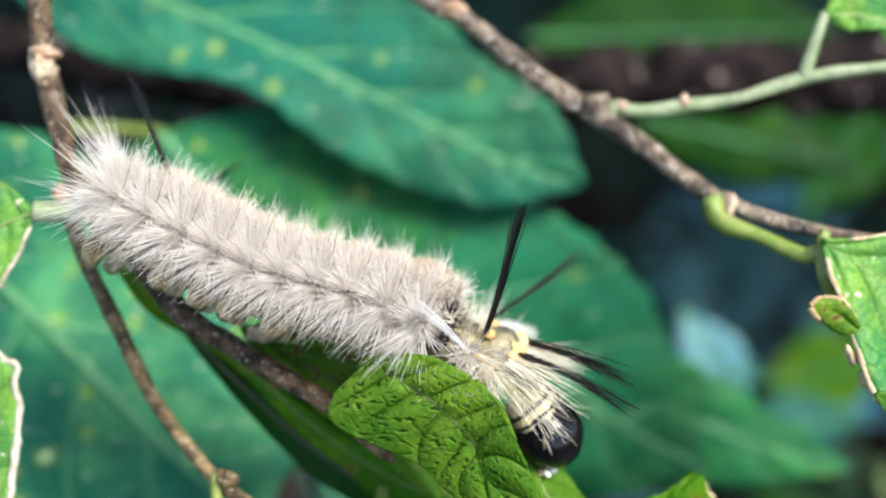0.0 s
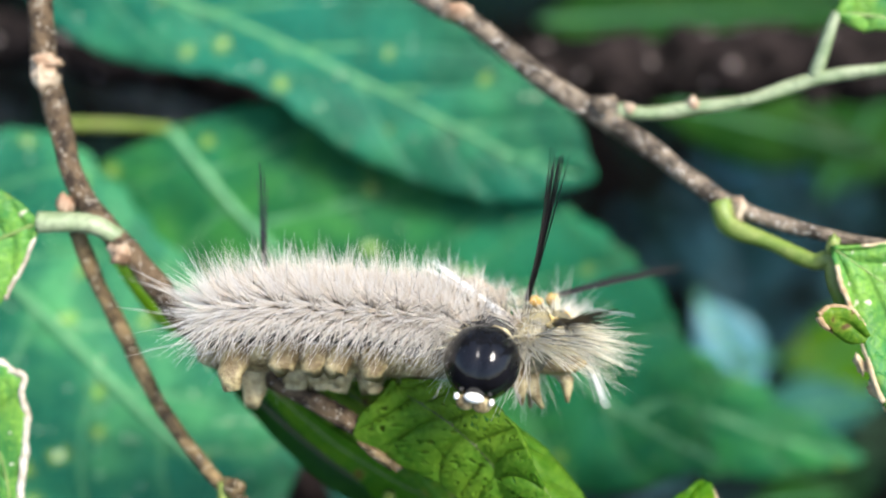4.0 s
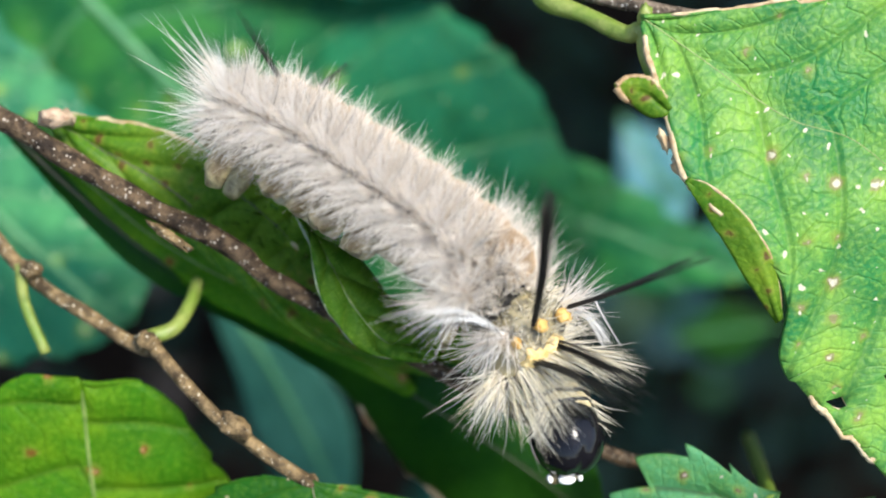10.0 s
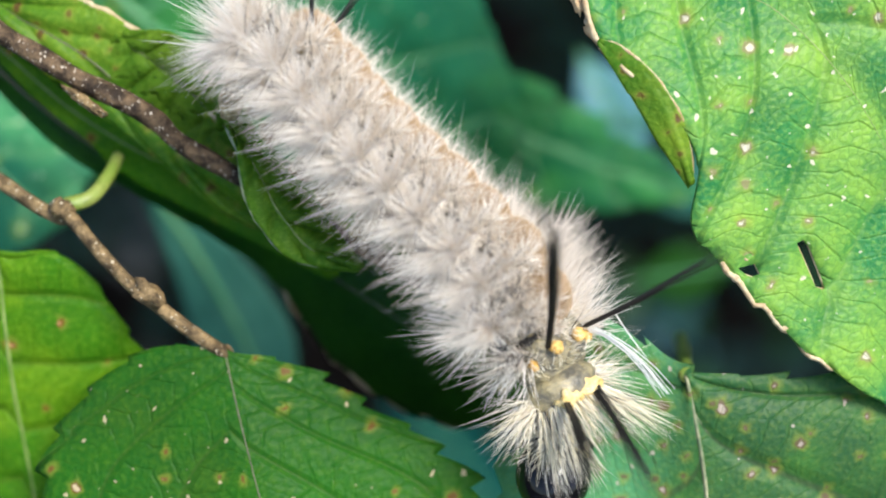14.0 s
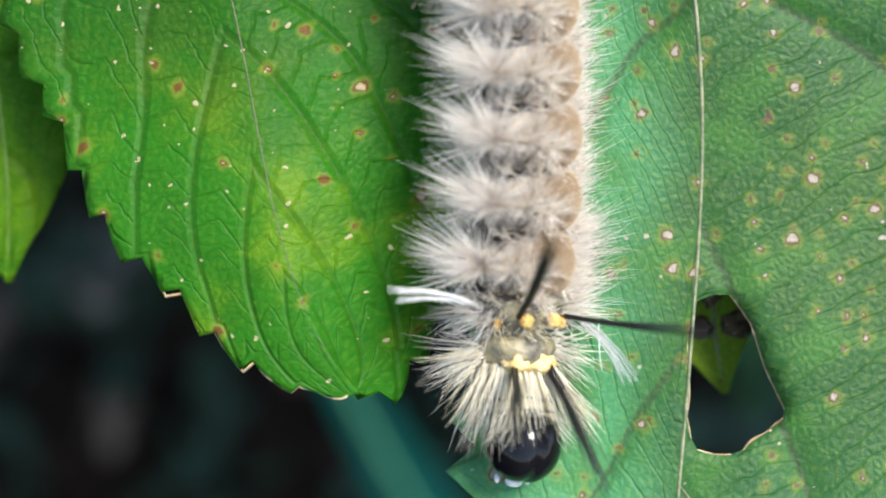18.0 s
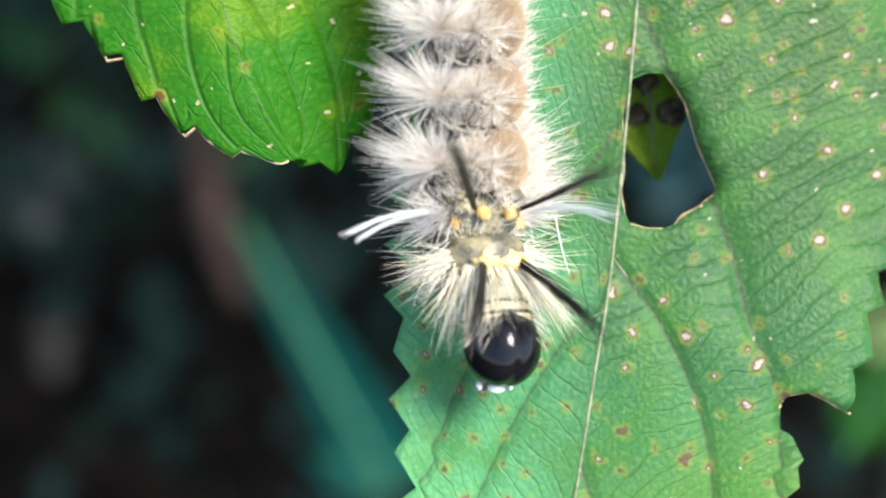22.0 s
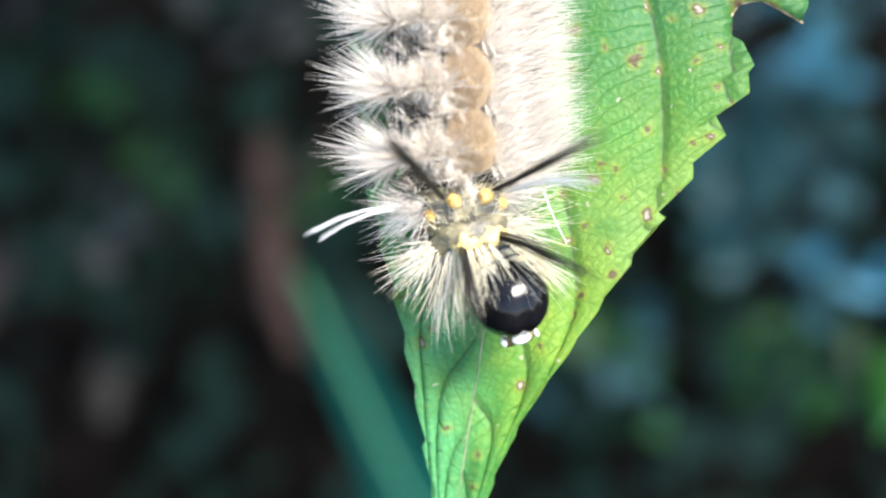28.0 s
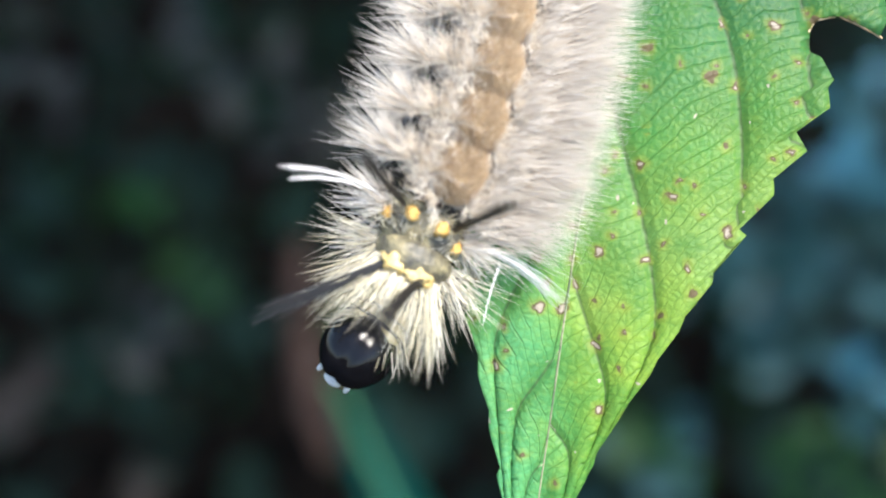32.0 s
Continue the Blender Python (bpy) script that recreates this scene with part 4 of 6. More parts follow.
    edge = leaf("yellow-green leaf edge turned up under the caterpillar",
         [(0.276, -0.835, 0.120), (0.426, -1.072, 0.190), (0.570, -1.326, 0.220), (0.739, -1.514, 0.220), (0.979, -1.611, 0.170)],
         [(0.264, -0.844, 0.120), (0.351, -1.010, 0.220), (0.421, -1.304, 0.260), (0.628, -1.554, 0.260), (0.950, -1.626, 0.170)],
         [(0.290, -0.827, 0.120), (0.528, -1.031, 0.070), (0.732, -1.290, 0.100), (0.905, -1.491, 0.120), (0.993, -1.597, 0.170)],
         LEAF_EATEN, VEIN_GREEN, n=60, m=8, depth=0.04, veins=4, rib=0.01, rim=[(-1, 0.05, 0.97, 0.012)], rim_material=STALK_PALE)
    flap = leaf("bright green eaten leaf beside the twig",
         [(-0.267, -0.563, 0.200), (0.004, -0.739, 0.250), (0.215, -0.952, 0.220), (0.283, -1.128, 0.200), (0.671, -1.541, 0.100)],
         [(-0.297, -0.518, 0.200), (-0.517, -0.838, 0.120), (-0.062, -1.077, 0.120), (0.137, -1.247, 0.100), (0.640, -1.560, 0.080)],
         [(-0.252, -0.503, 0.200), (0.034, -0.525, 0.300), (0.315, -0.700, 0.330), (0.432, -0.936, 0.330), (0.686, -1.526, 0.100)],
         LEAF_EATEN, VEIN_DARK, n=150, m=26, depth=0.03, veins=6, slits=5, rib=0.007, ripple=0.04)
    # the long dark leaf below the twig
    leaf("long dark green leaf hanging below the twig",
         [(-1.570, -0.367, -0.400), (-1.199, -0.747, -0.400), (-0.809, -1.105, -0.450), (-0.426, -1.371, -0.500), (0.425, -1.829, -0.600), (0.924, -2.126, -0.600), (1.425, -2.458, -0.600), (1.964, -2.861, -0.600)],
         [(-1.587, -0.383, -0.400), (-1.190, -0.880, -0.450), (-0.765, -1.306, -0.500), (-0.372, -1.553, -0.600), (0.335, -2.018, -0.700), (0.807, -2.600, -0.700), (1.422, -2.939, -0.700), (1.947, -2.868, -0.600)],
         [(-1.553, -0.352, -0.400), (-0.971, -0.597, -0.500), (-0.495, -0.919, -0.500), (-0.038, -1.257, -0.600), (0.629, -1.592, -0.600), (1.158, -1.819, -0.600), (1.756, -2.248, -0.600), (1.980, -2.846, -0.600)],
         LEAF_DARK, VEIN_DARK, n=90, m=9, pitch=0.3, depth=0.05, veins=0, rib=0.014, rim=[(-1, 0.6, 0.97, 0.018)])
    leaf("long green leaf blade below the twig",
         [(-1.945, 0.044, -0.300), (-1.590, -0.330, -0.325), (-1.280, -0.549, -0.325), (-1.004, -0.763, -0.325), (-0.663, -1.056, -0.325), (-0.283, -1.299, -0.350), (0.099, -1.492, -0.400), (0.805, -2.018, -0.500)],
         [(-1.961, 0.038, -0.300), (-1.722, -0.314, -0.350), (-1.409, -0.498, -0.350), (-1.149, -0.707, -0.350), (-0.845, -1.020, -0.350), (-0.535, -1.275, -0.350), (-0.302, -1.483, -0.400), (0.773, -2.034, -0.500)],
         [(-1.929, 0.051, -0.300), (-1.457, -0.346, -0.300), (-1.150, -0.600, -0.300), (-0.860, -0.820, -0.300), (-0.482, -1.093, -0.300), (-0.031, -1.323, -0.350), (0.500, -1.500, -0.400), (0.837, -2.001, -0.500)],
         LEAF_YELLOW, VEIN_GREEN, n=60, m=7, depth=0.04, veins=0, rib=0.012)
    # leaves at the left edge
    leaf("green leaf with a dry torn edge on a pale stalk",
         [(-2.233, 0.242, 0.100), (-2.399, 0.164, 0.150), (-2.682, 0.042, 0.200), (-3.135, -0.199, 0.200)],
         [(-2.233, 0.226, 0.100), (-2.307, 0.012, 0.150), (-2.561, -0.320, 0.200), (-3.105, -0.259, 0.200)],
         [(-2.233, 0.257, 0.100), (-2.399, 0.408, 0.150), (-2.683, 0.465, 0.200), (-3.135, -0.138, 0.200)],
         LEAF_RIGHT, VEIN_GREEN, n=40, m=7, depth=0.05, veins=4, rim=[(-1, 0.0, 0.5, 0.022)], rim_material=DEAD_PALE,
         stalk=[(-1.802, 0.150, 0.050), (-1.963, 0.233, 0.080), (-2.233, 0.245, 0.100)], stalk_material=STALK_PALE, stalk_radius=(0.05, 0.055, 0.06))
    leaf("green leaf with a crumpled dry margin",
         [(-3.183, -0.753, 0.100), (-2.784, -0.815, 0.100), (-2.508, -0.938, 0.100), (-2.415, -1.244, 0.100), (-2.446, -1.611, 0.100)],
         [(-3.152, -0.815, 0.100), (-2.906, -1.060, 0.100), (-2.722, -1.305, 0.100), (-2.599, -1.519, 0.100), (-2.476, -1.611, 0.100)],
         [(-3.183, -0.723, 0.100), (-2.723, -0.478, 0.100), (-2.363, -0.569, 0.120), (-2.311, -0.935, 0.120), (-2.415, -1.626, 0.100)],
         LEAF_RIGHT, VEIN_GREEN, n=40, m=7, pitch=0.25, depth=0.12, veins=3, rim=[(1, 0.3, 0.97, 0.032)], rim_material=DEAD_PALE)
    # the small leaf tip below the head
    leaf("small green leaf tip with a dry point",
         [(0.484, -1.189, 0.100), (0.723, -1.370, 0.100), (1.026, -1.441, 0.050), (1.242, -1.360, 0.000), (1.368, -1.192, 0.000)],
         [(0.469, -1.159, 0.100), (0.572, -1.299, 0.150), (0.902, -1.370, 0.100), (1.176, -1.289, 0.050), (1.347, -1.201, 0.000)],
         [(0.499, -1.220, 0.100), (0.604, -1.640, 0.000), (1.100, -1.726, -0.100), (1.475, -1.463, -0.050), (1.407, -1.207, 0.000)],
         LEAF_YELLOW, VEIN_DARK, n=70, m=9, pitch=0.2, depth=0.16, veins=4, rib=0.007, rim=[(1, 0.75, 0.98, 0.015)])
    leaf("yellow-green withered scrap of leaf with dark blotches",
         [(3.060, -4.270, -0.200), (3.076, -4.516, -0.200), (3.106, -4.732, -0.200), (3.152, -4.949, -0.200)],
         [(2.842, -4.280, -0.200), (2.830, -4.590, -0.200), (2.952, -4.771, -0.200), (3.137, -4.950, -0.200)],
         [(3.247, -4.260, -0.200), (3.296, -4.536, -0.200), (3.231, -4.726, -0.200), (3.168, -4.948, -0.200)],
         LEAF_SCRAP, VEIN, n=30, m=6, depth=0.02, veins=0, rib=0.012)
    scrap = bpy.data.objects[[o.name for o in scene.objects if o.name.startswith("leaf") and o.parent is None][-1]]
    for spot, size in (((2.999, -4.598, -0.180), 0.075), ((3.195, -4.572, -0.180), 0.085), ((3.033, -4.395, -0.180), 0.09)):
        lump("blotch", spot, (size, size * 0.9, 0.02), BARK, scrap, (3.060, -4.270, -0.200), "dark brown dead blotch", size * 90)
    return flap, edge


def back_leaves():
    leaf("broad blue-green leaf in shade behind the twig",
         [(-3.758, 2.598, -2.400), (-2.571, 2.088, -2.400), (-1.429, 1.621, -2.400), (-0.371, 1.112, -2.400), (0.473, 0.688, -2.400), (1.022, 0.518, -2.400)],
         [(-3.800, 2.556, -2.400), (-2.710, 1.521, -2.300), (-1.521, 1.234, -2.200), (-0.702, 0.682, -2.300), (0.262, 0.371, -2.400), (0.980, 0.497, -2.400)],
         [(-3.715, 2.641, -2.400), (-2.063, 2.766, -2.400), (-0.413, 2.170, -2.400), (0.221, 1.534, -2.400), (0.812, 1.111, -2.400), (1.044, 0.561, -2.400)],
         LEAF_BACK, VEIN_BACK, n=60, m=8, depth=0.06, veins=7, rib=0.04, ripple=0.12)
    leaf("very broad blue-green leaf with pale specks behind the caterpillar",
         [(-2.169, 0.942, -2.580), (-1.586, 0.230, -2.580), (-0.643, -0.638, -2.650), (0.231, -0.526, -2.650), (1.320, -1.287, -2.650), (1.991, -1.627, -2.650)],
         [(-2.190, 0.942, -2.580), (-2.794, 0.403, -2.580), (-2.119, -1.504, -2.650), (-0.741, -1.640, -2.700), (0.892, -1.896, -2.700), (1.971, -1.648, -2.650)],
         [(-2.147, 0.955, -2.580), (-1.164, 1.143, -2.650), (0.052, 0.536, -2.700), (0.823, 0.342, -2.700), (1.571, -0.326, -2.700), (2.012, -1.605, -2.650)],
         LEAF_MID, VEIN_BACK, n=60, m=9, depth=0.1, veins=7, rib=0.05, ripple=0.07, stalk=[(-2.957, 0.983, -2.550), (-2.535, 0.972, -2.580), (-2.169, 0.942, -2.580)], stalk_material=STALK, stalk_radius=(0.045, 0.04))
    leaf("broad blue-green leaf with pale specks and a toothed edge",
         [(-4.294, 0.637, -2.200), (-3.428, 0.015, -2.000), (-2.748, -0.585, -1.900), (-2.109, -1.223, -1.900), (-1.487, -1.803, -2.000), (-1.298, -1.881, -2.000)],
         [(-4.314, 0.595, -2.200), (-4.397, -0.994, -2.000), (-3.991, -2.204, -2.000), (-2.677, -2.263, -1.900), (-1.671, -2.099, -1.900), (-1.318, -1.901, -2.000)],
         [(-4.273, 0.678, -2.200), (-2.961, 0.893, -2.300), (-1.893, -0.110, -2.200), (-0.943, -1.019, -2.200), (-0.987, -1.180, -2.100), (-1.257, -1.861, -2.000)],
         LEAF_LOW, VEIN_BACK, n=60, m=8, pitch=0.35, depth=0.12, veins=6, rib=0.05, ripple=0.15)
    leaf("blurred green leaf low behind the head",
         [(0.654, -0.787, -3.400), (1.578, -1.163, -3.400), (2.499, -1.538, -3.400), (3.324, -1.771, -3.400)],
         [(0.607, -0.880, -3.400), (1.253, -1.629, -3.400), (2.269, -1.911, -3.400), (3.301, -1.795, -3.400)],
         [(0.700, -0.741, -3.400), (1.810, -0.792, -3.400), (2.865, -1.399, -3.400), (3.346, -1.748, -3.400)],
         LEAF_MID, VEIN_BACK, n=40, m=7, depth=0.15, pitch=0.5, veins=4, rib=0.03)
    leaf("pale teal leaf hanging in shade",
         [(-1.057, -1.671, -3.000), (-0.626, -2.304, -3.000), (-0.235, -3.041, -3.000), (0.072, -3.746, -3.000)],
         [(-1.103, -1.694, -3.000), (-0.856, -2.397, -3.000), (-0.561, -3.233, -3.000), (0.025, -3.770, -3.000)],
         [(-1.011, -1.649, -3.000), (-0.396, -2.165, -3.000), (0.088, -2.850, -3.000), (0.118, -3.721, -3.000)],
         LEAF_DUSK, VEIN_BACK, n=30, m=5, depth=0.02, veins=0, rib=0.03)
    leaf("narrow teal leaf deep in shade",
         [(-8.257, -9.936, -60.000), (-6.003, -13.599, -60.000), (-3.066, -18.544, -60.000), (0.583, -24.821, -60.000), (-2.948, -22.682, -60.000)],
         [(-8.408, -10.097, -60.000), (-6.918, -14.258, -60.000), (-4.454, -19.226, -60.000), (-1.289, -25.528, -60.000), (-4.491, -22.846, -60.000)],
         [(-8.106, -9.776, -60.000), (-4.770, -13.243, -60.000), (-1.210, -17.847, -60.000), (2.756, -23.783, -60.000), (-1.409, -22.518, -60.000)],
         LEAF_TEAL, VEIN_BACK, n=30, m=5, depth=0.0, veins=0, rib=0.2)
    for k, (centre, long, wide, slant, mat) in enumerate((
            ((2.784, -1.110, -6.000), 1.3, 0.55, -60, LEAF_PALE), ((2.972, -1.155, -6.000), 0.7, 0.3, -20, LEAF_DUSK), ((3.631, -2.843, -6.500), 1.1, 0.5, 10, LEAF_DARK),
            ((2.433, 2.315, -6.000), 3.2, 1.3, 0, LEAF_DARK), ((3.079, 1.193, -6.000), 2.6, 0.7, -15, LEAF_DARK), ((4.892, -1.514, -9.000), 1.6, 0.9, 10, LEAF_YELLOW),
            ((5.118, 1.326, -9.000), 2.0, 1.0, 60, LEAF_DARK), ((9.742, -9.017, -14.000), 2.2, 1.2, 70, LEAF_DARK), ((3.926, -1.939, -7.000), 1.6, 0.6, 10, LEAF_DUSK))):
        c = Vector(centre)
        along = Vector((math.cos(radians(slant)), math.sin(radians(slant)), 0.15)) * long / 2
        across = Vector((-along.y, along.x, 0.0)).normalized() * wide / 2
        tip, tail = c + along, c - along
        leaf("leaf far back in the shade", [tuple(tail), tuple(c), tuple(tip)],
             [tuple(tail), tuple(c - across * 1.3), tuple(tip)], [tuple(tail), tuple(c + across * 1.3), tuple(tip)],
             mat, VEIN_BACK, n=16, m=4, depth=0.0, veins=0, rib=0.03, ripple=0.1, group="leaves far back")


def dead_stick():
    base = (-9.768, -9.349, -60.000)
    ob = thing("dead_stick", base, "bare brown dead stick hanging deep in the shade", "stick")
    stem("bark", [(-10.814, -2.123, -60.000), (-10.706, -3.919, -60.000), (-10.460, -6.327, -60.000), (-9.256, -11.174, -60.000), (-7.924, -14.533, -60.000)], (0.25, 0.75, 0.95, 0.95, 0.4), STICK, ob, base, steps=40, rough=0.4)
    lump("knot", (-10.177, -5.706, -59.200), (1.1, 0.9, 0.7), STICK, ob, base, "", 3.0)
    stem("side_stub", [(-10.460, -6.327, -60.000), (-8.069, -4.715, -58.000), (-6.830, -2.363, -57.000)], (0.5, 0.4, 0.16), STICK, ob, base, "", 12, 8, 0.3)


ground()
far_leaves("far_foliage", "leaves of the undergrowth, far out of focus, shade put into their dark colour", 6500, 66, 120, 11, LEAF_SHADE, 3, (3.0, 7.0),
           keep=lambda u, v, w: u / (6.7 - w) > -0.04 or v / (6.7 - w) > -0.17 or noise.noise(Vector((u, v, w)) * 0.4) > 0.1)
painted_glints()
shade_canopy()
branch()
back_leaves()
dead_stick()
left_twig()
lower_twig()
right_twig()
FLAP, EDGE = leaves()

# ---- the caterpillar ----
HAIR = hair_material("white_hair", [(0.0, (0.955, 0.935, 0.91)), (0.5, (0.915, 0.875, 0.82)), (0.9, (0.78, 0.71, 0.62)), (0.975, (0.05, 0.045, 0.04))], glow=0.7)
HAIR_ROW = hair_material("dense_white_hair", [(0.0, (0.83, 0.79, 0.74)), (0.5, (0.78, 0.73, 0.66)), (0.95, (0.6, 0.53, 0.45))], glow=0.5)
HAIR_TAN = hair_material("tan_hair", [(0.0, (0.53, 0.39, 0.24)), (0.4, (0.65, 0.50, 0.33)), (0.88, (0.78, 0.66, 0.49))], rough=0.85, glow=0.25)
HAIR_FAWN = hair_material("fawn_hair", [(0.0, (0.90, 0.85, 0.78)), (0.45, (0.80, 0.72, 0.61)), (0.7, (0.945, 0.91, 0.85)), (0.965, (0.04, 0.035, 0.03))], rough=0.6, glow=0.5)
HAIR_WHITE = hair_material("snow_white_hair", [(0.0, (0.9, 0.9, 0.9)), (0.7, (0.85, 0.84, 0.82))])
HAIR_CREAM = hair_material("cream_hair", [(0.0, (0.86, 0.82, 0.7)), (0.6, (0.8, 0.74, 0.55)), (0.93, (0.03, 0.025, 0.02))])
HAIR_BLACK = hair_material("black_hair", [(0.0, (0.012, 0.011, 0.011)), (0.7, (0.03, 0.028, 0.026))], glow=0.05)
BAND = skin_material("black_flank_skin", (0.008, 0.007, 0.007), (0.03, 0.027, 0.024), 1200, 0.5, 0.4)
# grey skin made paler: light scattered among the hairs is put into it
BODY = skin_material("lightened_body_skin", (0.36, 0.32, 0.27), (0.62, 0.56, 0.48), 900, 0.55, 0.5)
COLLAR = skin_material("grey_yellow_skin", (0.08, 0.075, 0.06), (0.34, 0.29, 0.16), 700, 0.4, 0.6)
BELLY = skin_material("yellow_belly_skin", (0.14, 0.095, 0.04), (0.46, 0.38, 0.20), 1100, 0.45, 0.6)
YELLOW = skin_material("pale_yellow_collar", (0.66, 0.47, 0.16), (0.82, 0.67, 0.36), 1300, 0.45, 0.7)
NECK = skin_material("cream_neck_skin", (0.42, 0.34, 0.16), (0.62, 0.55, 0.36), 900, 0.5, 0.5)
WART = skin_material("yellow_wart", (0.58, 0.33, 0.07), (0.78, 0.52, 0.18), 1500, 0.45, 0.8)
MOUND = skin_material("tan_brush", (0.45, 0.32, 0.18), (0.55, 0.42, 0.26), 700, 0.95, 0.2)
HEAD_BLACK = skin_material("glossy_black_head", (0.004, 0.004, 0.005), (0.008, 0.008, 0.01), 600, 0.1, 0.12, shine=0.3)
MOUTH = skin_material("white_mouth_part", (0.8, 0.78, 0.72), (0.85, 0.84, 0.8), 900, 0.3, 0.1)


def hairs(roots, rng, thick=0.0045, droop=0.0, steps=3):
    """Tapered hairs from (root, way, length) in centimetres of the segment."""
    verts, faces = [], []
    for root, way, length in roots:
        root, way = Vector(root), Vector(way).normalized()
        side = way.orthogonal().normalized()
        side.rotate(Matrix.Rotation(rng.uniform(0, 6.28), 3, way))
        other = way.cross(side)
        bend = Vector([max(-1.4, min(1.4, rng.gauss(0, 1))) - (droop if q == 2 else 0.0) for q in range(3)]) * min(0.045, 0.17 * length)
        start = len(verts)
        for k in range(steps):
            x = k / steps
            p = root + way * (length * x) + bend * x * x
            r = thick * (1 - 0.9 * x)
            for j in range(3):
                a = 2.094 * j
                verts.append((p + (side * math.cos(a) + other * math.sin(a)) * r) * 0.01)
        verts.append((root + way * length + bend) * 0.01)
        for k in range(steps - 1):
            for j in range(3):
                a, b = start + 3 * k + j, start + 3 * k + (j + 1) % 3
                faces.append((a, b, b + 3, a + 3))
        top = start + 3 * (steps - 1)
        for j in range(3):
            faces.append((top + j, top + (j + 1) % 3, start + 3 * steps))
    return verts, faces, None


def tuft(rng, root, way, count, length, spread, thick=0.0033, patch=0.04, droop=0.0, spike=1, flat=1.0):
    """Hairs that fan out of one wart, stuck together in spikes."""
    way = Vector(way).normalized()
    out = []
    for _ in range(count):
        d = Vector((rng.gauss(0, 1), rng.gauss(0, 1), rng.gauss(0, 1)))
        d.y *= flat
        q = (way + d * spread).normalized()
        if q.dot(way) < 0.1:
            q = (q + way).normalized()
        off = Vector((rng.uniform(-1, 1), rng.uniform(-1, 1), rng.uniform(-1, 1))) * patch
        long = length * rng.uniform(0.45, 1.1)
        out.append((Vector(root) + off, q, long))
        for _ in range(spike - 1):
            near = Vector((rng.gauss(0, 1), rng.gauss(0, 1), rng.gauss(0, 1)))
            out.append((Vector(root) + off + near * 0.007, q + near * 0.04, long * rng.uniform(0.7, 1.03)))
    return hairs(out, rng, thick, droop)


def pencil(rng, root, way, length, count=26, curve=(0, 0, 0), thick=0.005, flare=0.05):
    """A long narrow brush of hairs with a slight curve and an uneven end."""
    verts, faces = [], []
    way = Vector(way).normalized()
    for _ in range(count):
        lean = Vector((rng.gauss(0, 1), rng.gauss(0, 1), rng.gauss(0, 1))) * flare
        long = length * rng.uniform(0.8, 1.02)
        line = [Vector(root) + lean * 0.25 + (way + lean * x) * long * x + Vector(curve) * x * x for x in (0, 0.25, 0.5, 0.75, 1.0)]
        v, f = tube([q * 0.01 for q in line], (thick * 0.01, thick * 0.009, thick * 0.004), 3, caps=False)
        faces += [tuple(i + len(verts) for i in q) for q in f]
        verts += v
    return verts, faces, None


def ball(size, centre=(0, 0, 0), rings=12, sides=20, rough=0.0, seed=0.0, flat=1.0):
    verts, faces = [], []
    for i in range(rings + 1):
        a = math.pi * i / rings
        for j in range(sides):
            b = 2 * math.pi * j / sides
            d = Vector((math.sin(a) * math.cos(b), math.cos(a), math.sin(a) * math.sin(b)))
            k = 1 + rough * noise.noise(d * 2 + Vector((seed, 0, 0)))
            verts.append((Vector(centre) + Vector((d.x * size[0], d.y * size[1], d.z * size[2] * (flat if d.z < 0 else 1))) * k) * 0.01)
    for i in range(rings):
        for j in range(sides):
            a, b = i * sides + j, i * sides + (j + 1) % sides
            faces.append((a, b, b + sides, a + sides))
    return verts, faces, None


def wool(name, mesh, material, parent, label):
    """Hairs past counting: one part of kind stuff, its mesh shared between alike tufts."""
    if isinstance(mesh, bpy.types.Mesh):
        ob = new(name, mesh)
        ob.parent = parent
        ob["label"] = label
    else:
        ob = part(name, mesh, material, parent, label, smooth=False)
    ob["kind"] = "stuff"
    return ob


PENCILS = []


def brush_on(name, k, rng, root, way, length, count, curve, thick, flare, material, ring, label):
    """A hair pencil that turns on its root in ring k."""
    ob = wool(name, pencil(rng, (0, 0, 0), way, length, count, curve, thick, flare), material, ring, label)
    ob.location = Vector(root) * 0.01
    PENCILS.append((ob, k, Vector(root) * 0.01, (Vector(way).normalized() * length + Vector(curve)).normalized()))
    return ob


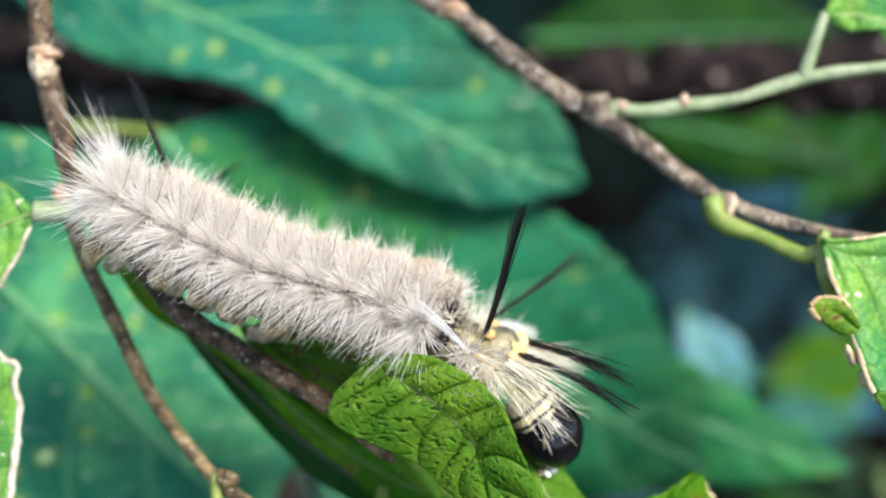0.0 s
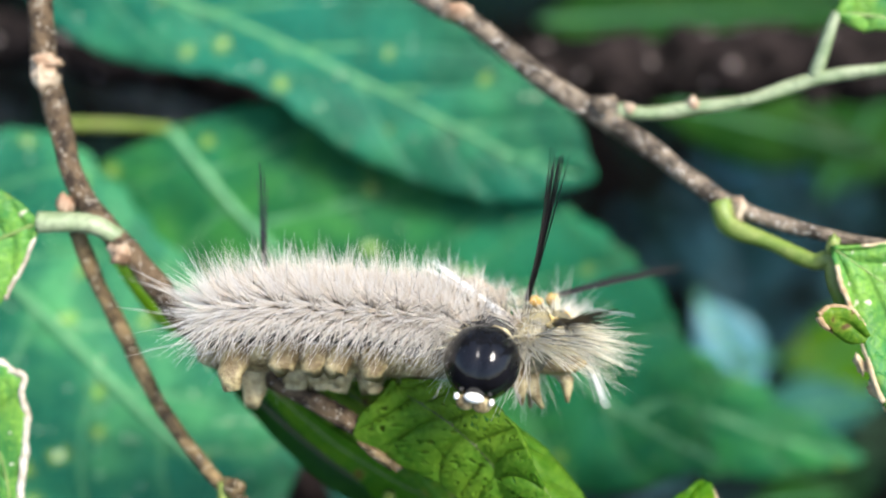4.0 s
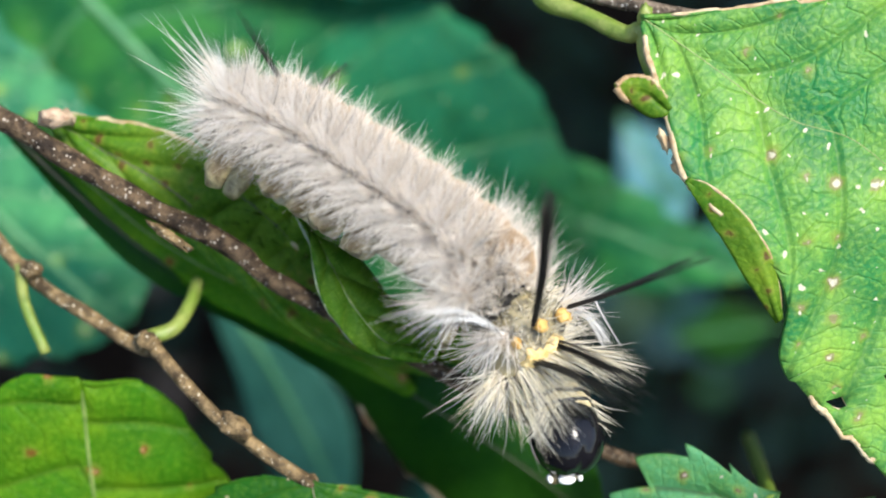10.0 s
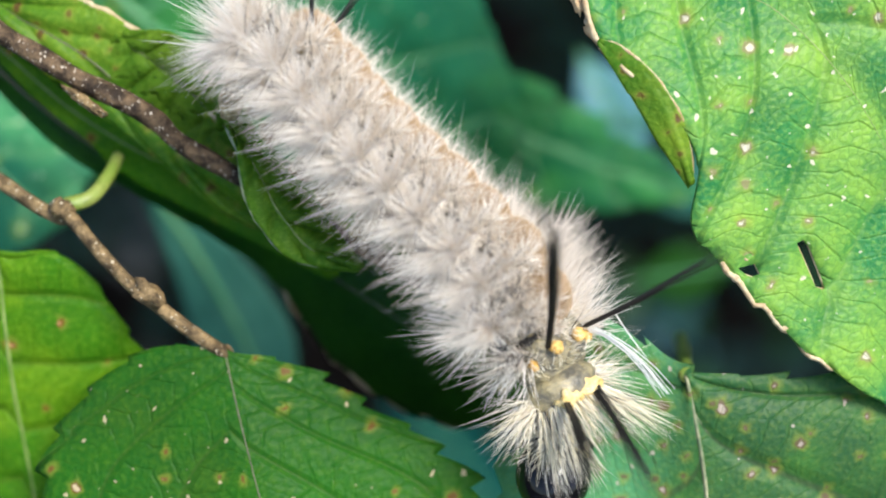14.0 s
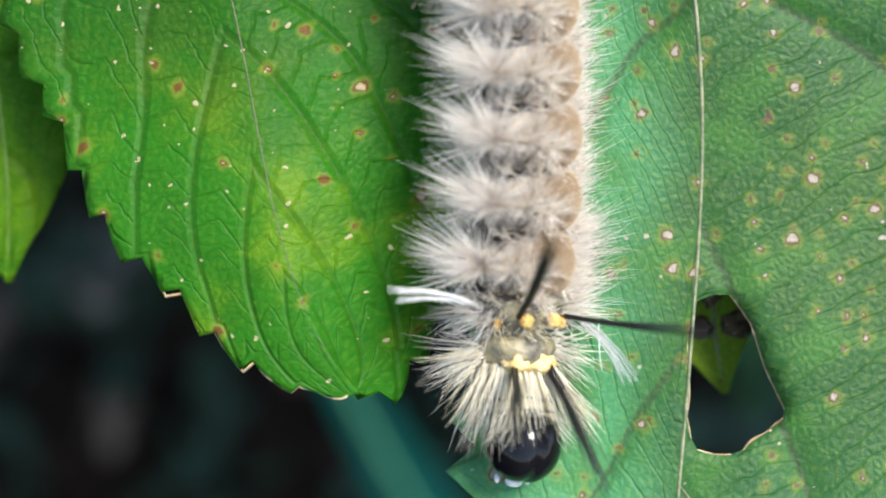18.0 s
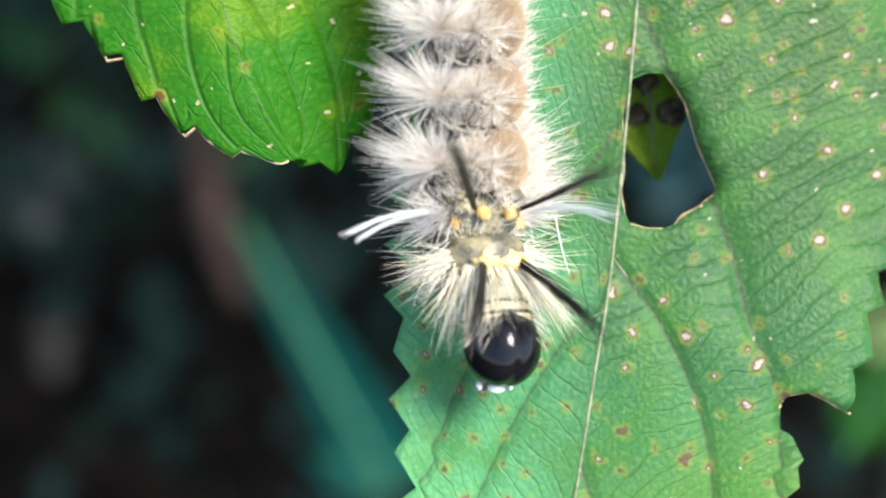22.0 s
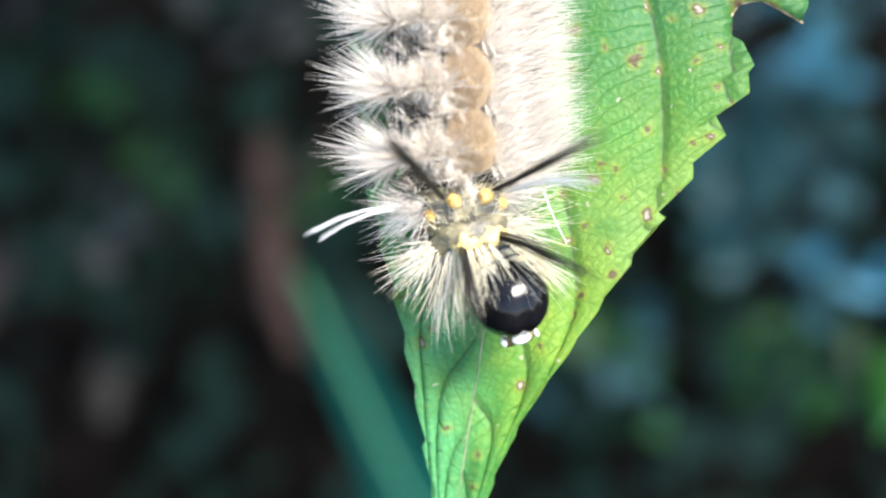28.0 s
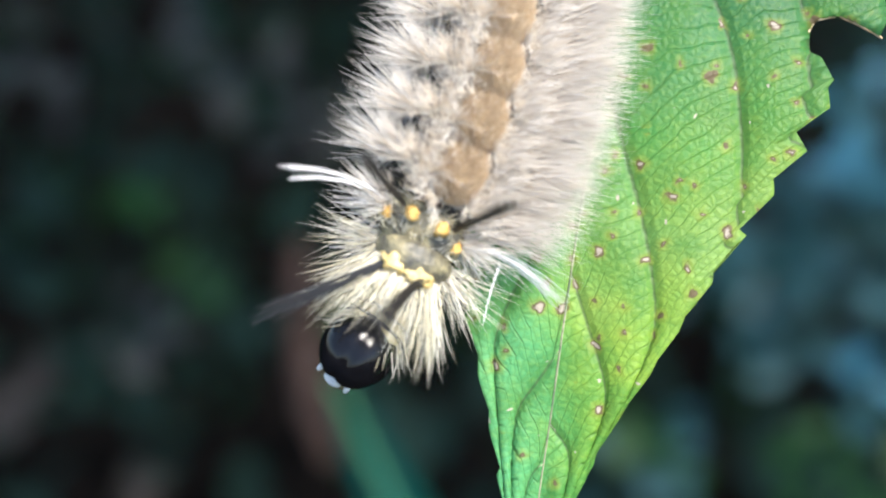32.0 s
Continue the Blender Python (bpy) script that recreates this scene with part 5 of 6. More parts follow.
def caterpillar():
    """Head, thorax and abdomen in rigid rings; each ring's x points to its right, y forward, z to its back."""
    rng = random.Random(11)
    root = thing("caterpillar", (0, 0, 0.3), "hairy white caterpillar with tan back, black hair pencils, glossy black head", "caterpillar")
    rings = []
    for k in range(13):
        rings.append(None)
    # the hairs are made once for each side and shared by the rings
    side_tufts = {}
    for turn in (-1, 1):
        for name, angle, length, count in (("upper", 42, 0.19, 420), ("side", 80, 0.38, 640), ("lower", 104, 0.19, 52), ("middle", 66, 0.15, 24)):
            a = radians(angle) * turn
            way = Vector((math.sin(a), -0.3, math.cos(a) * 0.5 + (0.09 if name == "side" else 0.0)))
            spot = Vector((math.sin(a) * 0.28, 0.15 if name == "middle" else 0.0, math.cos(a) * 0.22))
            if turn > 0:
                side_tufts[turn, name] = tuft(rng, spot, way, count // 6, length * 1.06, 0.75 if name == "upper" else 0.68, 0.0033, 0.015, 0.3, 6, 0.62)
            else:
                # on the left the hairs stand in an even row
                row = []
                for _ in range(int(count * 1.6)):
                    off = Vector((rng.gauss(0, 0.03), rng.uniform(-0.2, 0.2), rng.gauss(0, 0.04)))
                    row.append((spot + off, way + Vector((rng.gauss(0, 0.25), rng.gauss(0, 0.22), rng.gauss(0, 0.3))), (0.72 if name == "upper" else 1.15) * length * rng.uniform(0.6, 1.05)))
                side_tufts[turn, name] = hairs(row, rng, 0.0022, 0.4)
    # fawn stars that stand beside the tan brushes and lean over them
    stars = {1: tuft(rng, (0.105, 0.03, 0.225), (0.1, -0.15, 0.9), 34, 0.2, 0.75, 0.0028, 0.015, 0.2, 5),
             2: tuft(rng, (0.06, 0.15, 0.21), (-0.05, 0.1, 0.95), 16, 0.16, 0.7, 0.0028, 0.02, 0.2, 5),
             -1: tuft(rng, (-0.125, 0.1, 0.2), (-0.3, -0.1, 0.9), 15, 0.13, 0.7, 0.0028, 0.02, 0.2, 5)}
    # thin black hairs in the folds between the rings
    dark = {}
    for turn, count in ((-1, 40), (1, 130)):
        fold = []
        for _ in range(count):
            a = turn * rng.uniform(0.8, 1.7)
            fold.append(((math.sin(a) * 0.265, 0.13 + rng.gauss(0, 0.035), math.cos(a) * 0.22), (math.sin(a) + rng.gauss(0, 0.35), rng.gauss(0.1, 0.45), math.cos(a) * 0.7 + rng.gauss(0, 0.3)), rng.uniform(0.07, 0.17)))
        dark[turn] = hairs(fold, rng, 0.0024)
    coat = []
    for _ in range(3400):
        a, b = rng.uniform(-1.35, 1.35), rng.uniform(-1, 1)
        wide = math.sqrt(1 - b * b * 0.85)
        q = Vector((math.sin(a) * 0.108 * wide - 0.012, b * 0.142 - 0.01, 0.18 + math.cos(a) * 0.128 * wide))
        coat.append((q, Vector((math.sin(a) * 0.7, -0.8 + b * 0.25, math.cos(a) * 0.8)) + Vector((rng.gauss(0, 0.14), rng.gauss(0, 0.14), 0)), rng.uniform(0.02, 0.045)))
    brush = hairs(coat, rng, 0.002, 0.0, 2)
    # fawn hairs that stand along both edges of the tan brushes
    edge = []
    for _ in range(380):
        turn = 1 if rng.random() < 0.68 else -1
        edge.append(((turn * rng.uniform(0.1, 0.17), rng.uniform(-0.15, 0.15), rng.uniform(0.17, 0.21)), (turn * 0.5 + rng.gauss(0, 0.4), rng.gauss(-0.25, 0.45), 0.75), rng.uniform(0.05, 0.13)))
    edge = hairs(edge, rng, 0.0022, 0.3)
    for k in range(11):
        # 0 is the last ring of the abdomen, 10 the second of the thorax
        slim = 0.74 if k == 0 else (0.9 if k == 1 else (0.97 if k < 9 else 0.84))
        ring = part("body_segment", ball((0.28 * slim, 0.2, (0.225 if 0 < k < 10 else 0.195) * slim), rough=0.12, seed=k, flat=0.8), BODY if k < 10 else COLLAR, root, "grey segment of the body")
        rings[k] = ring
        if k < 10:
            part("flank_band", ball((0.295 * slim, 0.23, 0.08), (0, 0, -0.065 * slim), 10, 18, 0.1, k), BAND, ring, "black band along the flank")
        if 0 < k < 10:
            part("fold", ball((0.258 * slim, 0.045, 0.188 * slim), (0, 0.15, 0), 10, 18, 0.1, k), BAND, ring, "black fold between two segments")
        part("belly", ball((0.18 * slim, 0.27, 0.09), (0, 0, -0.13 * slim), 10, 16, 0.15, k * 1.3), BELLY, ring, "yellowish underside")
        if k in (2, 3, 4, 5) or k == 0:
            swing = math.sin(k * 3)
            for turn in (-1, 1):
                line = [Vector(q) * 0.01 for q in ((turn * 0.1, 0, -0.12), (turn * 0.14, 0.03 * swing, -0.21), (turn * 0.18, 0.05 * swing, -0.26), (turn * 0.14, 0.06 * swing, -0.34 if k == 0 else -0.25))]
                part("proleg", tube(line, (0.001, 0.0008, 0.0006, 0.0007, 0.00045), 12, 0.3) + (None,), BELLY, ring, "stubby yellow proleg")
        if k >= 9:
            for turn in (-1, 1):
                line = [Vector(q) * 0.01 for q in ((turn * 0.1, 0.02, -0.15), (turn * 0.17, 0.08, -0.25), (turn * 0.12, 0.12, -0.35))]
                part("leg", tube(line, (0.0005, 0.0004, 0.0001), 8) + (None,), BELLY, ring, "thin jointed yellow leg")
        if k < 10:
            for (turn, name), mesh in list(side_tufts.items()):
                side_tufts[turn, name] = wool("hair_tuft", mesh, HAIR_ROW if turn < 0 else HAIR_FAWN if name in ("middle", "upper") else HAIR, ring, "white spreading hairs").data
            for turn in (-1, 1):
                dark[turn] = wool("black_hair", dark[turn], HAIR_BLACK, ring, "thin black hairs in the fold").data
            for angle in (40, 82):
                a = radians(angle)
                part("wart", ball((0.03, 0.032, 0.028), (math.sin(a) * 0.28 * slim, 0.0, math.cos(a) * 0.22 * slim), 6, 10, 0.5, k), BELLY, ring, "pale wart that carries a tuft")
            if k > 0:
                mound = part("back_mound", ball((0.108, 0.142, 0.13), (-0.012, -0.01, 0.18), 14, 20, 0.08, k), MOUND, ring, "dense tan brush on the back")
                brush = wool("back_brush", brush, HAIR_TAN, mound, "short tan hairs").data
                for turn in (1, 2, -1):
                    stars[turn] = wool("star_tuft", stars[turn], HAIR_FAWN, ring, "star of fawn hairs with dark points").data
                edge = wool("edge_hair", edge, HAIR_FAWN, mound, "fawn hairs along the brush").data
    # rear
    tail = rings[0]
    long = []
    for _ in range(170):
        a = rng.gauss(0, 0.9)
        long.append(((math.sin(a) * 0.12, -0.1, math.cos(a) * 0.14), (math.sin(a) * 0.7, -1 - rng.random(), math.cos(a) * 0.75 + 0.1), rng.uniform(0.2, 0.36) if rng.random() < 0.85 else rng.uniform(0.4, 0.62)))
    wool("tail_hair", hairs(long, rng, 0.0045), HAIR, tail, "long white tail hairs")
    for turn in (1, -1):
        brush_on("hair_pencil", 1, rng, (turn * 0.1, 0, 0.22), (turn * 0.3, -0.6, 1), 0.66, 8, (0, 0, 0), 0.0045, 0.022, HAIR_BLACK, rings[1], "thin black hair pencil")
    # thorax, second ring: black and white pencils, yellow warts
    two = rings[10]
    for turn in (1, -1):
        brush_on("hair_pencil", 10, rng, (turn * 0.13, 0.0, 0.2), (turn * 0.6, -0.45, 0.95), 0.86, 26 if turn > 0 else 14, (turn * 0.05, -0.06, 0.02), 0.0052, 0.016, HAIR_BLACK, two, "long black hair pencil")
    for turn in (1, -1):
        brush_on("white_pencil", 10, rng, (turn * 0.22, 0.0, 0.08), (turn * 1.0, 0.0, 0.25), 0.58, 12, (0, 0.17, -0.08), 0.0036, 0.024, HAIR_WHITE, two, "snow-white curved hair pencil")
    for turn in (-1, 1):
        wool("hair_tuft", tuft(rng, (turn * 0.2, 0, 0.06), (turn * 1, -0.05, 0.2), 130, 0.32, 0.4), HAIR, two, "white spreading hairs")
        wool("hair_tuft", tuft(rng, (turn * 0.18, 0, -0.06), (turn * 1, 0.1, -0.25), 80, 0.28, 0.4), HAIR, two, "white spreading hairs")
        part("wart", ball((0.036, 0.034, 0.03), (turn * 0.08, 0.02, 0.195), 7, 10, 0.6, turn), WART, two, "yellow wart")
        part("wart", ball((0.026, 0.03, 0.026), (turn * 0.185, 0.05, 0.1), 7, 10, 0.6, turn), WART, two, "yellow wart")
    nap = []
    for _ in range(260):
        a = rng.uniform(-1.3, 1.3)
        nap.append(((math.sin(a) * 0.2, rng.uniform(-0.2, 0.12), math.cos(a) * 0.15), (math.sin(a) + rng.gauss(0, 0.3), rng.gauss(-0.2, 0.4), math.cos(a)), rng.uniform(0.05, 0.14)))
    wool("nap", hairs(nap, rng, 0.003), HAIR_CREAM, two, "short cream hairs between the warts")
    wool("stray_hair", pencil(rng, (-0.4, 0.02, 0.12), (-0.1, 1.0, -0.05), 0.34, 1, (-0.03, 0, 0), 0.004, 0.0), HAIR_WHITE, two, "single loose white hair")
    # thorax, first ring: a fan of hairs over the head
    one = part("body_segment", ball((0.2, 0.13, 0.19), rough=0.1, seed=31, flat=0.85), COLLAR, root, "grey collar segment behind the head")
    rings[11] = one
    for turn in (-1, 1):
        part("collar", ball((0.075, 0.045, 0.045), (turn * 0.06, 0.06, 0.145), 10, 16, 0.8, 5.0 + turn), YELLOW, one, "pale yellow warty collar")
        part("speck", ball((0.016, 0.018, 0.016), (turn * 0.095, 0.085, 0.165), 6, 8), BAND, one, "black dot")
    fan = []
    for turn in (-1, 1):
        for lean, count, long in ((0.16, 34, 0.36), (0.5, 36, 0.44), (0.8, 34, 0.46), (1.1, 34, 0.46), (1.4, 30, 0.42)):
            for _ in range(count):
                a = turn * (lean + rng.gauss(0, 0.06))
                spread = 0.11
                fan.append(((math.sin(a) * 0.16 + rng.gauss(0, 0.012), 0.05, math.cos(a) * 0.13 + rng.gauss(0, 0.012)),
                            (math.sin(a) * 0.62 + rng.gauss(0, spread), 1.0 + rng.gauss(0, spread), math.cos(a) * 0.4 + 0.12 + rng.gauss(0, spread)), long * rng.uniform(0.6, 1.1)))
    ruff = []
    for _ in range(230):
        a = rng.choice((-1, 1)) * rng.uniform(1.3, 2.75)
        ruff.append(((math.sin(a) * 0.17, rng.gauss(0, 0.04), math.cos(a) * 0.15), (math.sin(a) + rng.gauss(0, 0.12), 0.45 + rng.gauss(0, 0.25), math.cos(a) * 0.9 + rng.gauss(0, 0.12)), rng.uniform(0.16, 0.32)))
    wool("ruff", hairs(ruff, rng, 0.0026, 0.2), HAIR, one, "white hairs standing round the collar")
    wool("collar_hair", hairs(fan, rng, 0.0038, 0.4, 4), HAIR_CREAM, one, "cream hairs fanning over the head")
    for turn in (1, -1):
        brush_on("hair_pencil", 11, rng, (turn * 0.09, 0.06, 0.15), (turn * 0.42, 1, 0.3), 0.68, 22, (0, 0, -0.1), 0.0045, 0.03, HAIR_BLACK, one, "black hair pencil over the head")
    for turn in (-1, 1):
        wool("hair_tuft", tuft(rng, (turn * 0.18, 0.0, 0.0), (turn * 1, 0.35, 0.0), 90, 0.34, 0.35), HAIR_CREAM, one, "white spreading hairs")
        part("leg", tube([Vector((turn * 0.08, 0.02, -0.12)) * 0.01, Vector((turn * 0.14, 0.1, -0.2)) * 0.01, Vector((turn * 0.09, 0.15, -0.28)) * 0.01], (0.0005, 0.0004, 0.0001), 8) + (None,), BELLY, one, "thin jointed yellow leg")
    # head: y is the way that the face looks, z its crown
    skull = ball((0.188, 0.2, 0.185), (0, -0.02, 0), rings=28, sides=48)
    for q in skull[0]:
        # the groove between the two halves, deepest on the brow
        deep = math.exp(-(q.x / 0.00028) ** 2) * max(0.0, min(1.0, 0.5 + q.y * 300))
        q.y, q.z = q.y * (1 - 0.07 * deep), q.z * (1 - 0.07 * deep)
    head = part("head", skull, HEAD_BLACK, root, "glossy black rounded head")
    rings[12] = head
    part("neck", ball((0.165, 0.17, 0.155), (0, -0.14, 0.0), 10, 18, 0.2, 2.0), NECK, head, "pale yellow neck")
    part("neck_band", ball((0.18, 0.025, 0.172), (0, -0.15, 0.0), 8, 24, 0.1, 4.0), BAND, head, "black band")
    part("neck_band", ball((0.178, 0.02, 0.168), (0, -0.21, 0.0), 8, 24, 0.1, 5.0), BAND, head, "black band")
    crest = []
    for _ in range(40):
        a = rng.choice((-1, 1)) * rng.uniform(0.5, 1.5)
        crest.append(((math.sin(a) * 0.15, rng.uniform(-0.2, -0.06), math.cos(a) * 0.14), (math.sin(a) * 0.7, 0.8, math.cos(a) * 0.5), rng.uniform(0.08, 0.2)))
    wool("neck_hair", hairs(crest, rng, 0.004), HAIR_CREAM, head, "short cream hairs beside the crown")
    part("upper_lip", ball((0.05, 0.028, 0.026), (0, 0.158, -0.105), 8, 14), MOUTH, head, "white upper lip")
    for turn in (-1, 1):
        part("feeler", ball((0.015, 0.024, 0.017), (turn * 0.085, 0.145, -0.12), 6, 10), MOUTH, head, "short white feeler")
        part("jaw", ball((0.05, 0.03, 0.045), (turn * 0.04, 0.13, -0.15), 6, 10), BELLY, head, "brownish jaw")
    return root, rings


CATERPILLAR, RINGS = caterpillar()
CRAWL = []


def crawl(t, back, points, face=None, body=None, pitch=0, neck=None, shift=(0, 0, 0), ways=()):
    """The body at t seconds: the way of its back, its line from tail to collar, then the head; face: the way that the head looks;
    body: the way of the abdomen's back; pitch: how far the ring with the hair pencils leans back, in degrees;
    neck: the way and the back of the collar, where it twists; shift: how far the ring with the pencils stands off the line;
    ways: where the hair pencils point: the two rear ones, the black and the white pair, the pair over the head, right before left."""
    CRAWL.append((t, Vector(back), Vector(body or back), [Vector(p) for p in points], face, pitch, neck, Vector(shift), ways))


def frame_of(y, z):
    """A turn whose y and z point the given ways, z as near as it can."""
    y = y.normalized()
    z = (z - y * z.dot(y)).normalized()
    return Matrix((y.cross(z), y, z)).transposed()


crawl(0.0, (0.3, 1, 0.35), [(-1.731, 0.268, 0.200), (-1.373, 0.071, 0.250), (-0.923, -0.133, 0.250), (-0.444, -0.265, 0.250), (-0.025, -0.380, 0.250), (0.238, -0.535, 0.250), (0.562, -0.956, 0.200)], body=(0.3, 1, -0.1), pitch=-25, shift=(-0.003, -0.063, -0.000), ways=((-0.31, 0.92, 0.24), (0.35, 0.35, -0.87), (0.17, 0.72, 0.68), (0.66, 0.43, -0.62), (-0.52, 0.54, 0.66), (0.64, -0.09, -0.76), (0.88, -0.43, 0.2), (0.82, -0.26, 0.51)))
crawl(1.0, (0.3, 1, 0.35), [(-1.747, 0.283, 0.200), (-1.375, 0.069, 0.250), (-0.985, -0.128, 0.250), (-0.506, -0.251, 0.250), (-0.086, -0.334, 0.250), (0.139, -0.455, 0.250), (0.397, -0.742, 0.200)], (0.75, -0.45, 0.5), body=(0.3, 1, -0.15), pitch=-25, shift=(-0.009, 0.002, -0.000), ways=((-0.3, 0.93, 0.22), (0.27, 0.31, -0.91), (0.02, 0.8, 0.6), (0.94, 0.26, -0.22), (-0.54, 0.54, 0.65), (0.64, -0.3, -0.71), (0.96, -0.21, 0.18), (0.44, 0.11, 0.89)))
crawl(2.0, (0.3, 1, 0.3), [(-1.565, 0.097, 0.200), (-1.194, 0.058, 0.250), (-0.835, -0.062, 0.250), (-0.447, -0.202, 0.250), (-0.028, -0.300, 0.250), (0.209, -0.347, 0.300), (0.266, -0.537, 0.550)], (0.1, -0.45, 0.9), body=(0.3, 1, -0.35), pitch=-25, shift=(0.168, -0.066, -0.001), ways=((-0.19, 0.82, 0.55), (0.35, 0.35, -0.87), (0.15, 0.71, 0.69), (0.97, 0.02, -0.24), (-0.51, 0.45, 0.74), (0.42, -0.88, 0.21), (0.76, -0.26, 0.59), (0.3, 0.19, 0.94)))
crawl(4.5, (0.15, 1, 0.25), [(-1.052, -0.435, 0.200), (-0.727, -0.408, 0.250), (-0.384, -0.425, 0.250), (0.002, -0.442, 0.200), (0.390, -0.425, 0.200), (0.469, -0.418, 0.400), (0.218, -0.488, 0.750)], (-0.15, -0.3, 0.9), body=(0.15, 1, -0.4), pitch=-15, neck=((0.7, -0.5, 0.35), (0.8, 0.5, 0.1)), shift=(0.023, 0.011, -0.001), ways=((0.01, 1, 0.04), (0.35, 0.35, -0.87), (0.12, 0.85, 0.52), (0.86, 0.2, -0.48), (-0.77, 0.63, 0.02), (0.34, -0.91, 0.22), (-0.17, 0.23, 0.96), (0.22, 0.21, 0.95)))
crawl(5.0, (0.15, 1, 0.25), [(-0.993, -0.440, 0.200), (-0.653, -0.412, 0.250), (-0.296, -0.459, 0.250), (0.088, -0.475, 0.200), (0.416, -0.441, 0.200), (0.508, -0.437, 0.450), (0.394, -0.504, 0.750)], (0.0, -0.35, 0.9), body=(0.15, 1, -0.4), pitch=-15, neck=((0.7, -0.5, 0.35), (0.8, 0.5, 0.1)), shift=(-0.030, -0.121, 0.005), ways=((-0, 1, 0.05), (0.35, 0.35, -0.87), (0.04, 1, 0.04), (0.76, 0.52, -0.39), (-0.61, 0.67, 0.42), (0.73, -0.64, -0.24), (-0.31, 0.35, 0.89), (0.12, 0.27, 0.95)))
crawl(6.0, (0.3, 1, 0.4), [(-0.700, -0.474, 0.200), (-0.394, -0.448, 0.250), (-0.036, -0.505, 0.300), (0.342, -0.530, 0.300), (0.629, -0.562, 0.350), (0.665, -0.685, 0.500), (0.615, -0.883, 0.700)], (0.0, -0.6, 0.8), body=(0.3, 1, -0.3), pitch=-20, neck=((0.7, -0.5, 0.35), (0.8, 0.5, 0.1)), shift=(0.063, -0.114, 0.000), ways=((0.03, 1, 0.06), (0.35, 0.35, -0.87), (0.17, 0.95, 0.25), (0.8, 0.27, -0.53), (-0.7, 0.71, 0.12), (0.26, -0.94, 0.23), (-0.11, 0.31, 0.94), (0.29, -0.06, 0.95)))
crawl(7.0, (0.45, 0.9, 0.6), [(-0.371, -0.356, 0.200), (-0.101, -0.329, 0.250), (0.219, -0.456, 0.300), (0.561, -0.614, 0.350), (0.785, -0.759, 0.400), (0.937, -0.916, 0.450), (1.180, -1.152, 0.620)], (0.4, -0.6, 0.7), body=(0.45, 0.9, -0.1), pitch=-5, neck=((0.75, -0.45, 0.2), (0.6, 0.7, 0.35)), shift=(0.056, -0.018, -0.003), ways=((-0.33, 0.85, 0.41), (0.35, 0.35, -0.87), (-0.06, 0.82, 0.57), (0.64, 0.5, -0.59), (-0.85, 0.3, 0.43), (0.07, 0.05, -1), (0.82, 0.13, 0.56), (0.73, 0.14, 0.67)))
crawl(8.0, (0.55, 0.8, 0.75), [(-0.218, -0.340, 0.200), (0.048, -0.438, 0.250), (0.391, -0.633, 0.300), (0.701, -0.824, 0.350), (0.924, -0.985, 0.400), (1.075, -1.170, 0.450), (1.333, -1.541, 0.400)], (0.5, -0.85, 0.1), body=(0.55, 0.80, -0.20), pitch=0, shift=(0.005, 0.029, -0.003), ways=((0.06, 0.82, 0.57), (0.35, 0.35, -0.87), (-0.02, 0.7, 0.71), (0.51, 0.61, 0.61), (-0.68, 0.05, 0.73), (0.71, -0.11, -0.7), (0.51, -0.29, 0.81), (0.56, -0.1, 0.83)))
crawl(9.0, (0.5, 0.8, 0.75), [(-0.064, -0.401, 0.200), (0.262, -0.500, 0.250), (0.581, -0.725, 0.300), (0.896, -0.933, 0.350), (1.178, -1.124, 0.400), (1.317, -1.369, 0.450), (1.500, -1.925, 0.400)], (0.3, -0.9, 0.2), body=(0.60, 0.75, -0.15), pitch=-10, shift=(0.074, 0.035, -0.008), ways=((-0.15, 0.79, 0.59), (0.35, 0.35, -0.87), (0.12, 0.68, 0.73), (0.61, 0.37, 0.7), (-0.58, 0.15, 0.8), (0.47, -0.43, -0.77), (0.26, -0.35, 0.9), (0.41, -0.25, 0.88)))
crawl(10.0, (0.5, 0.75, 0.8), [(-0.017, -0.442, 0.200), (0.308, -0.569, 0.250), (0.655, -0.792, 0.300), (0.998, -1.027, 0.350), (1.280, -1.288, 0.400), (1.435, -1.589, 0.450), (1.657, -1.982, 0.520)], (0.25, -0.75, 0.6), body=(0.60, 0.75, -0.15), pitch=-5, shift=(0.079, 0.006, -0.006), ways=((-0.17, 0.57, 0.8), (0.35, 0.35, -0.87), (0.07, 0.77, 0.63), (0.65, 0.38, 0.66), (-0.59, 0.36, 0.72), (0.47, -0.47, -0.74), (0.65, -0.12, 0.75), (0.58, -0.13, 0.81)))
crawl(11.0, (0.5, 0.7, 0.85), [(0.010, -0.514, 0.200), (0.307, -0.655, 0.250), (0.626, -0.879, 0.300), (0.971, -1.116, 0.350), (1.284, -1.307, 0.400), (1.566, -1.567, 0.450), (2.009, -1.868, 0.550)], (0.5, -0.7, 0.5), body=(0.65, 0.72, -0.05), pitch=15, shift=(0.074, 0.030, -0.009), ways=((-0.08, 0.36, 0.93), (0.78, -0.11, -0.61), (-0.34, 0.72, 0.61), (0.3, 0.59, 0.74), (-0.67, 0.1, 0.73), (0.57, -0.1, 0.82), (0.68, 0.04, 0.73), (0.99, 0.06, 0.15)))
